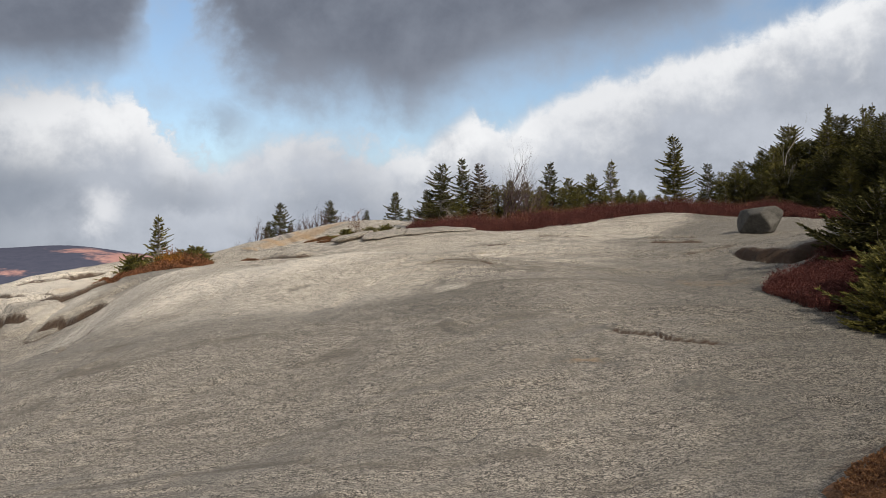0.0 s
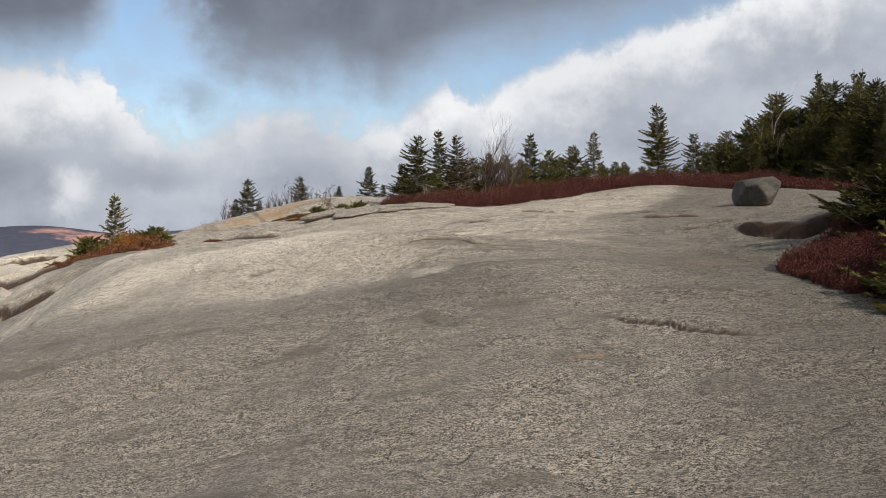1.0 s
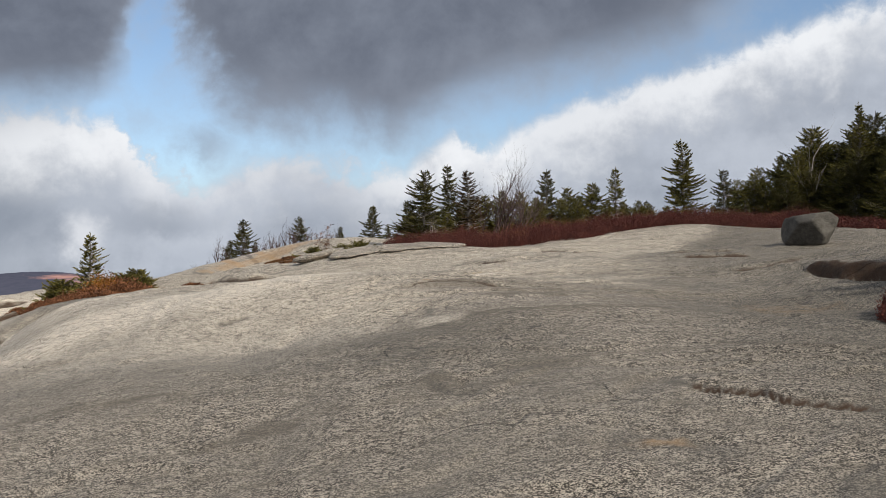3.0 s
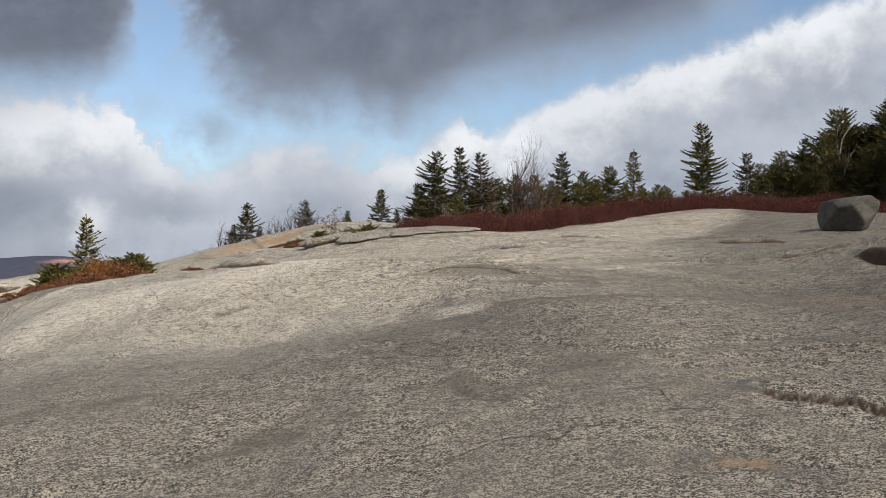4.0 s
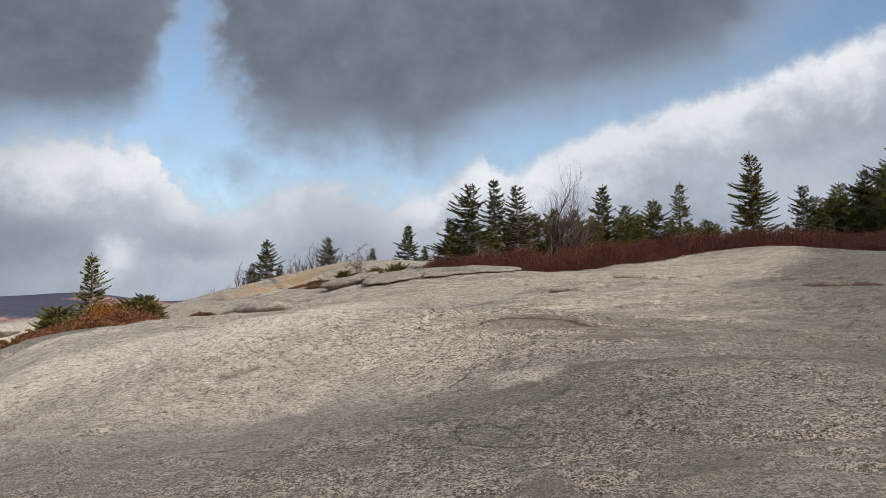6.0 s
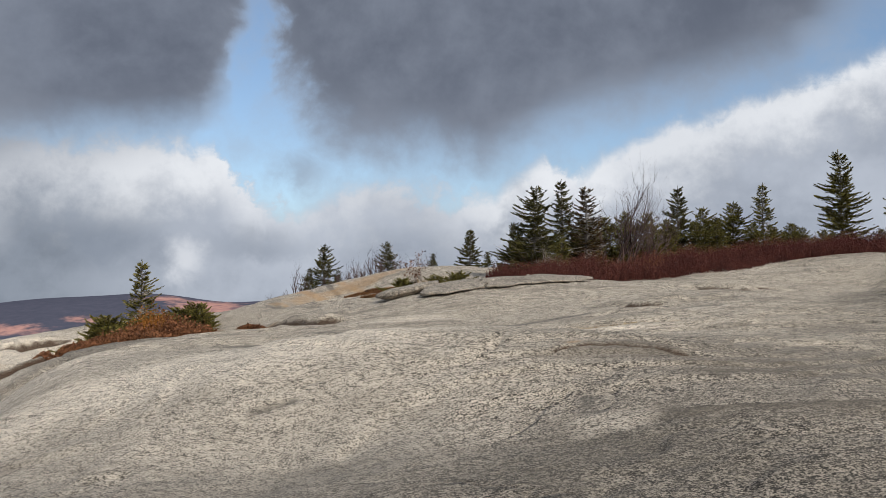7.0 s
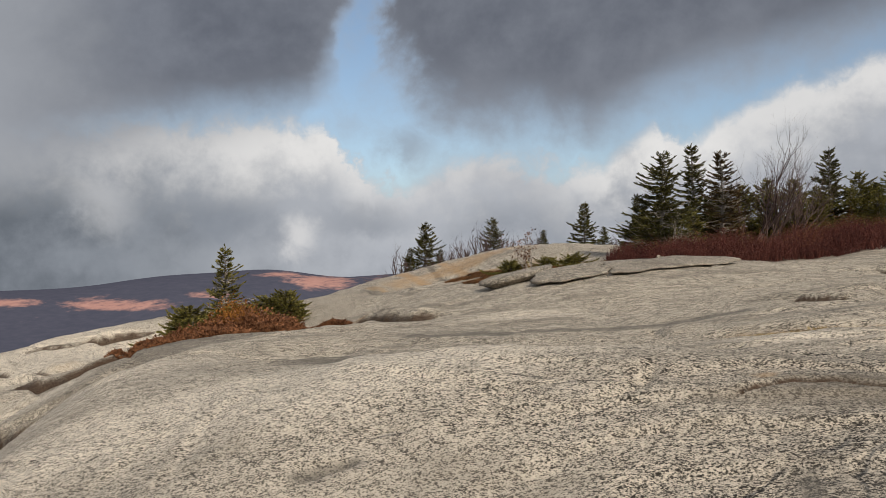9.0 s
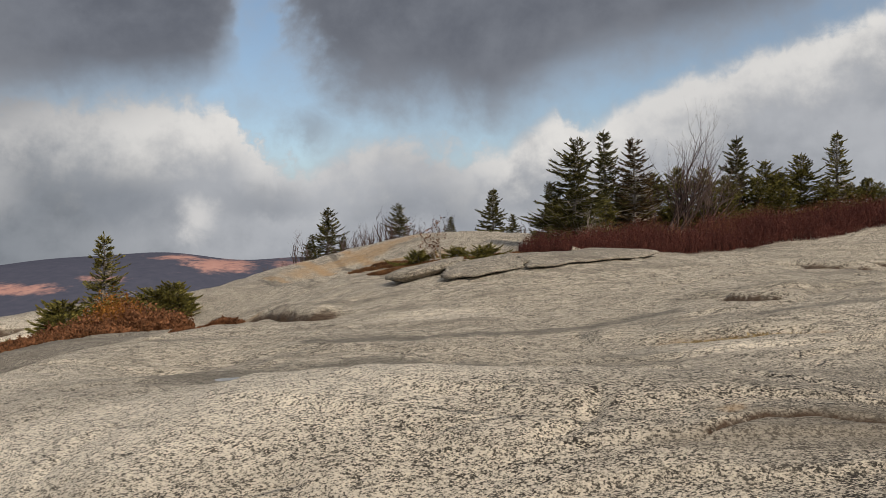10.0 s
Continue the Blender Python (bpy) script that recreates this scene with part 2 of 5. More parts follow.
def leafy(dark, light, rough=0.7, scale=3.0):
    def build(n, shader):
        at = n.add("ShaderNodeTexCoord").outputs["Object"]
        island = n.add("ShaderNodeNewGeometry").outputs["Random Per Island"]
        tint = n.math("ADD", n.math("MULTIPLY", island, 0.5), n.math("MULTIPLY", n.noise(at, scale, 3.0), 0.5))
        n.put(shader.inputs["Base Color"], n.mix(n.ramp(tint, 0.2, 0.8, smooth=False), dark, light))
        n.put(shader.inputs["Roughness"], rough)
        n.put(shader.inputs["Specular IOR Level"], 0.08)
    return build


def bark(dark, light, scale=30.0):
    def build(n, shader):
        at = n.add("ShaderNodeTexCoord").outputs["Object"]
        grain = n.noise(n.scaled(at, (1.0, 1.0, 0.25)), scale, 4.0, 0.6)
        n.put(shader.inputs["Base Color"], n.mix(n.ramp(grain, 0.3, 0.7), dark, light))
        n.put(shader.inputs["Roughness"], 0.85)
        set_bump(n, shader, grain, 0.5, 0.01)
    return build


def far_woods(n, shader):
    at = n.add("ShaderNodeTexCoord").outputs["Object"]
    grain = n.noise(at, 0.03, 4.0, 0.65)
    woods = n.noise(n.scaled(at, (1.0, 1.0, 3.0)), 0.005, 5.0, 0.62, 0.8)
    # orange woods where sun breaks through cloud, the light put into the colour
    sunlit_autumn = n.attribute("sunlit_autumn")
    mask = n.ramp(n.math("ADD", sunlit_autumn, n.math("ADD", n.math("MULTIPLY", n.math("SUBTRACT", woods, 0.5), 1.7), n.math("MULTIPLY", n.math("SUBTRACT", grain, 0.5), 1.1))), 0.35, 1.0)
    # blue haze of distance is tinted into the dark woods
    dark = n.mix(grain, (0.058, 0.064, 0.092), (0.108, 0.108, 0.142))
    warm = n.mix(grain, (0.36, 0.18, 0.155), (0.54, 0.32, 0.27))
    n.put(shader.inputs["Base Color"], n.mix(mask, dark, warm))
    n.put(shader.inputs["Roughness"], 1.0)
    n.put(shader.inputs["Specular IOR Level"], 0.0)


def valley_floor(n, shader):
    at = n.add("ShaderNodeTexCoord").outputs["Object"]
    grain = n.noise(at, 0.05, 3.0, 0.6)
    # distance haze is put into the woods' colour as a blue tint
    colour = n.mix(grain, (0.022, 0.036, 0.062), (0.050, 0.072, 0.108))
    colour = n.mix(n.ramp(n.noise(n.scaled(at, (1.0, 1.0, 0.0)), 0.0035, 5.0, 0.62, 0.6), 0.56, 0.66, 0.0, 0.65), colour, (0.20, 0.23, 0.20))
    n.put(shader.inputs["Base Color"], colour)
    n.put(shader.inputs["Roughness"], 1.0)
    n.put(shader.inputs["Specular IOR Level"], 0.0)


def still_water(n, shader):
    n.put(shader.inputs["Base Color"], (0.05, 0.05, 0.05))
    n.put(shader.inputs["Roughness"], 0.04)
    n.put(shader.inputs["IOR"], 1.33)


def peat(dark, light):
    def build(n, shader):
        at = n.add("ShaderNodeTexCoord").outputs["Object"]
        clump, fibre = n.noise(at, 6.0, 4.0, 0.6), n.noise(at, 60.0, 3.0, 0.6)
        n.put(shader.inputs["Base Color"], n.mix(n.ramp(n.math("ADD", n.math("MULTIPLY", clump, 0.5), n.math("MULTIPLY", fibre, 0.5)), 0.35, 0.65), dark, light))
        n.put(shader.inputs["Roughness"], 0.95)
        set_bump(n, shader, n.math("ADD", fibre, clump), 1.0, 0.05)
    return build


ROCK = material("granite_bedrock", granite)
SLAB = material("granite_slab", lambda n, s: granite(n, s, False, 1.25))


def weathered(n, shader):
    at = n.add("ShaderNodeTexCoord").outputs["Object"]
    broad, grain = n.noise(at, 3.5, 4.0, 0.6), n.noise(at, 60.0, 3.0, 0.6)
    colour = n.mix(n.ramp(broad, 0.3, 0.7), (0.038, 0.034, 0.028), (0.105, 0.096, 0.080))
    colour = n.mix(n.ramp(grain, 0.45, 0.62, 0.0, 0.4), colour, (0.19, 0.175, 0.15))
    colour = n.mix(n.ramp(n.noise(at, 8.0, 4.0, 0.65), 0.56, 0.66, 0.0, 0.6), colour, (0.050, 0.046, 0.040))
    n.put(shader.inputs["Base Color"], colour)
    n.put(shader.inputs["Roughness"], 0.85)
    n.put(shader.inputs["Specular IOR Level"], 0.25)
    set_bump(n, shader, n.math("ADD", grain, n.math("MULTIPLY", broad, 2.0)), 0.7, 0.02)


LOOSE = material("granite_boulder", weathered)
# same needles twice: a dark copy, and a golden one with sunlight painted in
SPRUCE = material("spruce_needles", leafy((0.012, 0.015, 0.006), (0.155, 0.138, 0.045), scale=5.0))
SPRUCE_SUNLIT = material("sun_tinted_spruce_needles", leafy((0.028, 0.032, 0.010), (0.265, 0.225, 0.062)))
SPRUCE_BROWN = material("browned_spruce_needles", leafy((0.024, 0.019, 0.010), (0.125, 0.080, 0.034)))
HEATH = material("crimson_heath_leaves", leafy((0.028, 0.012, 0.011), (0.18, 0.064, 0.050)))
RUSSET = material("russet_leaves", leafy((0.060, 0.028, 0.016), (0.30, 0.135, 0.066)))
ORANGE = material("orange_leaves", leafy((0.11, 0.042, 0.012), (0.40, 0.175, 0.040)))
STRAW = material("straw_grass", leafy((0.17, 0.12, 0.06), (0.50, 0.38, 0.20)))
BARK = material("grey_spruce_bark", bark((0.07, 0.06, 0.05), (0.26, 0.23, 0.20)))
TWIG = material("bare_twig_bark", bark((0.045, 0.028, 0.024), (0.135, 0.086, 0.072)))
PALE_TWIG = material("bleached_twig_bark", bark((0.24, 0.20, 0.16), (0.52, 0.45, 0.38)))
HILL = material("sun_patched_hill_woods", far_woods)
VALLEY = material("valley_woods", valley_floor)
WATER = material("puddle_water", still_water)
PEAT = material("dark_peat", peat((0.018, 0.010, 0.007), (0.075, 0.040, 0.022)))
MOSS = material("rust_brown_moss", peat((0.085, 0.034, 0.012), (0.32, 0.150, 0.058)))


# ---------------------------------------------------------------- mesh helpers
class Geo:
    """Collects vertices and faces for one mesh."""

    def __init__(self):
        self.v, self.f = [], []

    def tri(self, a, b, c):
        k = len(self.v)
        self.v += [tuple(a), tuple(b), tuple(c)]
        self.f.append((k, k + 1, k + 2))

    def quad(self, a, b, c, d):
        k = len(self.v)
        self.v += [tuple(a), tuple(b), tuple(c), tuple(d)]
        self.f.append((k, k + 1, k + 2, k + 3))

    def tube(self, points, radii, sides=5):
        """A tapered tube along points."""
        k = len(self.v)
        for i, p in enumerate(points):
            ahead = (points[min(i + 1, len(points) - 1)] - points[max(i - 1, 0)]).normalized()
            across = ahead.cross(Vector((0.3, 0.9, 0.1))).normalized()
            other = ahead.cross(across)
            for s in range(sides):
                a = 2 * math.pi * s / sides
                self.v.append(tuple(p + radii[i] * (math.cos(a) * across + math.sin(a) * other)))
        for i in range(len(points) - 1):
            for s in range(sides):
                a, b = k + i * sides + s, k + i * sides + (s + 1) % sides
                self.f.append((a, b, b + sides, a + sides))
        self.f.append(tuple(k + (len(points) - 1) * sides + s for s in range(sides)))

    def sprig(self, base, way, length, width, rng):
        """A needle-covered twig: two crossed slim leaves."""
        side = way.cross(Vector((rng.uniform(-1, 1), rng.uniform(-1, 1), rng.uniform(-0.2, 1.2)))).normalized()
        tip, mid = base + way * length, base + way * (0.45 * length)
        self.quad(base, mid + side * width, tip, mid - side * width)
        up = way.cross(side)
        self.tri(base, mid + up * width * 0.9, tip)

    def mesh(self, name, mat, smooth=False):
        me = bpy.data.meshes.new(name)
        me.from_pydata(self.v, [], self.f)
        me.materials.append(mat)
        if smooth:
            me.polygons.foreach_set("use_smooth", [True] * len(me.polygons))
        me.update()
        return me


def part(name, me, parent, label=""):
    ob = new(name, me)
    ob.parent = parent
    return tagged(ob, label)


def lattice(xs, ys, seed):
    """Smooth random values between -1 and 1 at arrays of places (value noise)."""
    xi, yi = np.floor(xs).astype(np.int64), np.floor(ys).astype(np.int64)
    u, v = xs - xi, ys - yi
    u, v = u * u * u * (u * (6 * u - 15) + 10), v * v * v * (v * (6 * v - 15) + 10)

    def corner(a, b):
        k = (a * 374761393 + b * 668265263 + seed * 974634777) & 0x7FFFFFFF
        k = ((k ^ (k >> 13)) * 1274126177) & 0x7FFFFFFF
        return ((k ^ (k >> 16)) & 0xFFFF) / 32767.5 - 1.0

    return (corner(xi, yi) * (1 - u) + corner(xi + 1, yi) * u) * (1 - v) + (corner(xi, yi + 1) * (1 - u) + corner(xi + 1, yi + 1) * u) * v


def ragged(xs, ys, size, seed, octaves=4, gain=0.5):
    out, amp, freq = 0 * xs, 1.0, 1.0 / size
    for k in range(octaves):
        out = out + amp * lattice(xs * freq + 17.3 * k, ys * freq - 9.1 * k, seed + k)
        amp, freq = amp * gain, freq * 2.03
    return out


# ---------------------------------------------------------------- the bedrock
def swell(x, y, cx, cy, size, height):
    return height * np.exp(-((x - cx) ** 2 + (y - cy) ** 2) / (2 * size * size))


def from_line(x, y, line):
    """Distance to a polyline, the side of it (+1 behind, seen from the south) and how far along it."""
    best, side, along = np.full(np.shape(x), 1e9), np.zeros(np.shape(x)), np.zeros(np.shape(x))
    for k, ((ax, ay), (bx, by)) in enumerate(zip(line[:-1], line[1:])):
        dx, dy = bx - ax, by - ay
        s = np.clip(((x - ax) * dx + (y - ay) * dy) / (dx * dx + dy * dy), 0, 1)
        d = np.hypot(x - ax - s * dx, y - ay - s * dy)
        closer = d < best
        side = np.where(closer, np.sign(dx * (y - ay) - dy * (x - ax)), side)
        along = np.where(closer, (k + s) / (len(line) - 1), along)
        best = np.minimum(best, d)
    return best, side, along


def bare_dome(x, y):
    """The broad form of the granite summit."""
    z = -0.1 + 1.7 / (1 + np.exp(-(y - 10.3) / 1.7)) + 0.05 * (y - 12) / (1 + np.exp(-(y - 14) / 2)) - 0.11 * np.maximum(y - 27, 0)
    z = z + swell(x, y, -14, 18, 5.5, -1.923)
    z = z + swell(x, y, 6, 29, 5.5, 0.495)
    z = z + swell(x, y, -14, 30, 3.2, -2.677)
    z = z + swell(x, y, -8, 8, 3.2, -1.175)
    z = z + swell(x, y, 6, 8, 5.5, 0.259)
    z = z + swell(x, y, -6, 23, 1.3, -0.501)
    z = z + swell(x, y, -8, 16, 1.3, -0.647)
    z = z + swell(x, y, -2, 14, 0.75, 0.215)
    z = z + swell(x, y, -5, 16, 1.3, 0.369)
    z = z + swell(x, y, -1, 17, 1.3, -0.155)
    z = z + swell(x, y, -17, 25, 1.3, -1.55)
    z = z + swell(x, y, -3, 30, 2, 0.56)
    z = z + swell(x, y, -2, 12.5, 0.75, -0.275)
    z = z + swell(x, y, 4, 13, 1.3, -0.269)
    z = z + swell(x, y, -5, 27, 1.3, -0.494)
    z = z + swell(x, y, 17, 30, 5.5, 0.897)
    z = z + swell(x, y, -14, 13, 3.2, -1.323)
    z = z + swell(x, y, -8, 0, 1.3, -1.017)
    z = z + swell(x, y, -1, 21, 1.3, 0.258)
    z = z + swell(x, y, -17, 20, 1.3, -1.1)
    z = z + swell(x, y, -7, 14, 1.3, -0.789)
    z = z + swell(x, y, -4, 16.5, 0.75, -0.335)
    z = z + swell(x, y, -4, 12.5, 0.75, -0.253)
    z = z + swell(x, y, 1, 6, 1.3, -0.206)
    z = z + swell(x, y, -0.5, 12.5, 0.75, -0.141)
    z = z + swell(x, y, -0.5, 14, 0.75, 0.227)
    z = z + swell(x, y, 5, 21, 1.3, -0.232)
    z = z + swell(x, y, -12, 21, 1.3, 0.248)
    z = z + swell(x, y, -2, 8, 1.3, -0.257)
    z = z + swell(x, y, 7, 14, 1.3, 0.365)
    z = z + swell(x, y, -9, 22, 1.3, -0.473)
    z = z + swell(x, y, -5, 21, 1.3, -0.286)
    z = z + swell(x, y, -13, 25, 1.3, -0.519)
    z = z + swell(x, y, 9, 21, 2, 0.219)
    z = z + swell(x, y, -8, 34, 1.3, -0.506)
    z = z + swell(x, y, -2, 19, 1.3, -0.114)
    z = z + swell(x, y, 3, 15, 1.3, -0.088)
    z = z + swell(x, y, -9, 18, 1.3, -0.449)
    z = z + swell(x, y, -0.5, 15, 0.75, -0.156)
    z = z + swell(x, y, 6, 24, 1.3, 0.205)
    z = z + swell(x, y, 3, 34, 3.2, 0.417)
    z = z + swell(x, y, -8, 20, 1.3, 0.228)
    z = z + swell(x, y, -10.5, 22.5, 1.2, 0.247)
    z = z + swell(x, y, -12.4, 26, 1.6, 0.464)
    z = z + swell(x, y, -10.2, 26.3, 1.4, 0.015)
    z = z + swell(x, y, -8, 27, 1.2, -0.176)
    z = z + swell(x, y, -6.4, 28.8, 1.1, 0.095)
    z = z + swell(x, y, -4.2, 19.9, 0.75, 0.051)
    z = z + swell(x, y, -5.5, 20.6, 0.8, 0.121)
    z = z + swell(x, y, -5.6, 23, 1.2, 0.181)
    z = z + swell(x, y, -11.6, 21.2, 0.9, -0.404)
    z = z + swell(x, y, -7.3, 24.5, 1, -0.067)
    z = z + swell(x, y, -9, 23.8, 1, 0.158)
    z = z + swell(x, y, -4.6, 29.6, 1, 0.056)
    # the mountainside falls away behind the crest and to the west
    drop, side, along = from_line(x, y, [(-12.2, 2.0), (-11.3, 15.0), (-11.5, 20.0), (-12.2, 21.6), (-14.2, 24.5), (-13.6, 27.2), (-11.5, 28.4), (-9.5, 28.8), (-8.3, 28.4), (-7.7, 29.0), (-6.9, 31.5), (-4.9, 33.5), (-1.0, 34.5), (6.0, 36.5), (20.0, 38.0)])
    drop = np.where(side > 0, drop, 0.0)
    return z - 0.75 * drop ** 1.25


CRACKS = []


def crack(line, width, depth, lip=0.0, reach=0.5, wobble=0.02, over=0.0):
    """A groove along a line; lip raises the rock behind it, as where a sheet has flaked off; over: how far that rock juts out."""
    CRACKS.append((line, width, depth, lip, reach, wobble, over))


crack([(-0.25, 13.35), (-0.10, 13.43), (0.07, 13.53), (0.30, 13.57), (0.55, 13.50), (0.80, 13.40)], 0.014, 0.04, 0.018, 0.4, 0.02, 0.01)
crack([(1.80, 9.70), (2.14, 9.47), (2.37, 9.38), (2.46, 9.20), (2.66, 9.12), (3.15, 8.97)], 0.030, 0.05, 0.035, 0.5, 0.015, 0.03)
crack([(-0.02, 10.14), (0.07, 9.96), (0.21, 9.84), (0.42, 9.75)], 0.035, 0.04, 0.01, 0.3)
crack([(-3.72, 11.93), (-3.55, 12.03)], 0.035, 0.055)
crack([(-3.26, 11.88), (-3.06, 11.94)], 0.035, 0.055)
crack([(-3.17, 12.13), (-2.89, 12.19)], 0.035, 0.055)
crack([(-2.38, 13.02), (-2.22, 13.08), (-2.08, 13.12)], 0.035, 0.05)
crack([(-5.43, 11.83), (-5.75, 13.0), (-6.2, 14.8)], 0.055, 0.11, 0.0, 0.4)
crack([(-8.45, 17.62), (-8.05, 17.56), (-7.55, 17.36), (-7.18, 17.34), (-6.85, 17.2)], 0.055, 0.13, 0.18, 0.5, 0.03, 0.14)
crack([(-10.1, 18.95), (-9.6, 18.65), (-9.1, 18.45)], 0.055, 0.14, 0.18, 0.6, 0.03, 0.14)
crack([(-9.4, 19.75), (-9.0, 19.5), (-8.5, 19.5), (-8.1, 19.75), (-7.6, 20.2)], 0.08, 0.14, 0.12, 0.5, 0.03, 0.12)
crack([(-11.5, 21.95), (-11.0, 22.05), (-10.4, 22.2), (-9.85, 22.75), (-9.3, 23.1)], 0.05, 0.14, 0.15, 0.8, 0.03, 0.14)
crack([(-12.2, 21.5), (-11.3, 21.2), (-10.6, 20.6), (-10.0, 20.3)], 0.08, 0.12, 0.10, 0.6, 0.04, 0.08)
crack([(4.9, 14.5), (5.05, 13.62), (5.42, 13.1), (5.70, 13.18), (6.2, 13.4), (7.2, 13.9)], 0.06, 0.12, 0.14, 1.2, 0.02, 0.10)
crack([(2.2, 20.3), (2.65, 20.0), (2.98, 19.75)], 0.12, 0.20, 0.14, 0.5, 0.02, 0.16)
crack([(3.15, 21.0), (3.5, 20.9), (3.85, 20.6)], 0.07, 0.08, 0.06, 0.4, 0.02, 0.06)
crack([(4.18, 17.26), (4.8, 17.1), (5.35, 17.1)], 0.07, 0.08, 0.07, 0.6, 0.02, 0.06)
crack([(0.90, 18.0), (1.10, 17.72), (1.38, 17.52)], 0.06, 0.09, 0.07, 0.4, 0.02, 0.07)
crack([(-0.47, 17.2), (-0.46, 16.85), (-0.36, 16.6)], 0.06, 0.06, 0.05, 0.3)
crack([(4.65, 19.05), (5.10, 19.30), (5.85, 19.10)], 0.11, 0.12, 0.08, 0.7, 0.02, 0.12)
crack([(4.30, 15.15), (4.77, 15.12), (5.35, 15.10)], 0.05, 0.05, 0.05, 0.6)
crack([(-0.06, 16.42), (0.41, 16.27), (0.80, 16.19), (1.25, 16.07)], 0.07, 0.06, 0.05, 0.5)
crack([(-4.55, 20.25), (-4.2, 20.0), (-3.79, 19.6), (-3.56, 19.36), (-3.28, 19.2), (-2.95, 19.22)], 0.10, 0.20, 0.16, 0.7, 0.02, 0.18)
crack([(-6.6, 28.0), (-5.6, 25.4), (-4.4, 23.6)], 0.06, 0.05, 0.03, 0.6, 0.05)
crack([(1.75, 15.95), (2.15, 15.75), (2.7, 15.9)], 0.05, 0.035)
crack([(0.55, 18.2), (1.5, 18.0), (2.4, 18.1)], 0.06, 0.05, 0.04, 0.6)
crack([(-0.56, 13.74), (-0.66, 13.55), (-0.90, 13.38)], 0.05, 0.05)
crack([(1.3, 8.95), (1.55, 8.70), (1.85, 8.60)], 0.05, 0.025)
crack([(2.2, 7.75), (2.8, 7.70), (3.3, 7.58)], 0.05, 0.025)
crack([(-8.2, 20.6), (-7.6, 19.6), (-7.0, 19.0)], 0.10, 0.12, 0.05, 0.6, 0.03)
crack([(-10.6, 20.2), (-10.0, 19.3), (-9.2, 18.9)], 0.10, 0.14, 0.12, 0.7, 0.03)
crack([(-3.4, 15.3), (-2.0, 15.6), (-0.4, 15.5)], 0.05, 0.02, -0.02, 0.5)
crack([(-5.6, 26.2), (-4.6, 25.2), (-3.2, 24.6)], 0.06, 0.05, 0.05, 0.5, 0.04)
crack([(0.9, 14.35), (1.7, 14.55), (2.6, 14.4)], 0.04, 0.04, 0.02, 0.4)
crack([(0.15, 10.25), (0.28, 10.05), (0.24, 9.9)], 0.035, 0.03)


LOBES = ((-7.75, 18.25, 1.0, 0.55, 36, 0.14), (-9.0, 18.7, 0.7, 0.42, 35, 0.14), (-10.2, 21.2, 1.3, 1.1, 20, 0.12), (-11.6, 20.6, 1.0, 0.9, 10, 0.10), (-9.1, 21.0, 0.7, 0.5, 40, 0.07))


def around_lobe(x, y, cx, cy, rx, ry, turn):
    c, s = math.cos(radians(turn)), math.sin(radians(turn))
    x, y = x + 0.16 * ragged(x, y, 0.7, 15, 3), y + 0.16 * ragged(x, y, 0.7, 19, 3)
    u, v = ((x - cx) * c + (y - cy) * s) / rx, ((y - cy) * c - (x - cx) * s) / ry
    return (np.abs(u) ** 2.6 + np.abs(v) ** 2.6) ** (1 / 2.6)


def dome(x, y):
    """The summit with its ledges and cracks; takes arrays or single places."""
    x, y = np.asarray(x, float), np.asarray(y, float)
    z = bare_dome(x, y)
    wx, wy = 0.10 * ragged(x, y, 0.55, 5, 3), 0.10 * ragged(x, y, 0.55, 9, 3)
    for line, width, depth, lip, reach, wobble, over in CRACKS:
        px, py = [p[0] for p in line], [p[1] for p in line]
        near = (x > min(px) - 2) & (x < max(px) + 2) & (y > min(py) - 2) & (y < max(py) + 2)
        if not near.any():
            continue
        d, side, along = from_line(x + wobble * 10 * wx, y + wobble * 10 * wy, line)
        ends = np.clip(np.minimum(along, 1 - along) * 6 + 0.15, 0, 1)
        z = z - near * ends * depth * np.exp(-((d / (width * np.where((side < 0) & (over > 0), 1.15, 1.0))) ** 2))
        if lip:
            rise = 1 / (1 + np.exp(-np.clip(side * d / (0.3 * width), -40, 40)))
            z = z + near * ends * lip * rise * np.exp(-d / reach)
    for *form, high in LOBES:
        r = around_lobe(x, y, *form)
        edge = np.clip((1.12 - r) / 0.22, 0, 1)
        z = z + high * edge * edge * (3 - 2 * edge) * (1 - 0.25 * np.minimum(r, 1) ** 2) - 0.05 * np.exp(-((r - 1.14) / 0.07) ** 2)
    z = z - 0.05 * np.clip(1.8 - np.hypot((x + 2.72) / 0.42, (y - 15.45) / 0.26), 0, 1)
    level = 2.4 * ragged(x / 1.9, y, 1.8, 61, 3)
    part_way = np.clip((level - np.floor(level) - 0.84) / 0.16, 0, 1)
    z = z + 0.034 * (np.floor(level) + part_way * part_way * (3 - 2 * part_way) - level)
    z = z + 0.028 * ragged(x, y, 1.7, 21, 4, 0.5) + 0.007 * ragged(x, y, 0.22, 31, 2, 0.5)
    return z


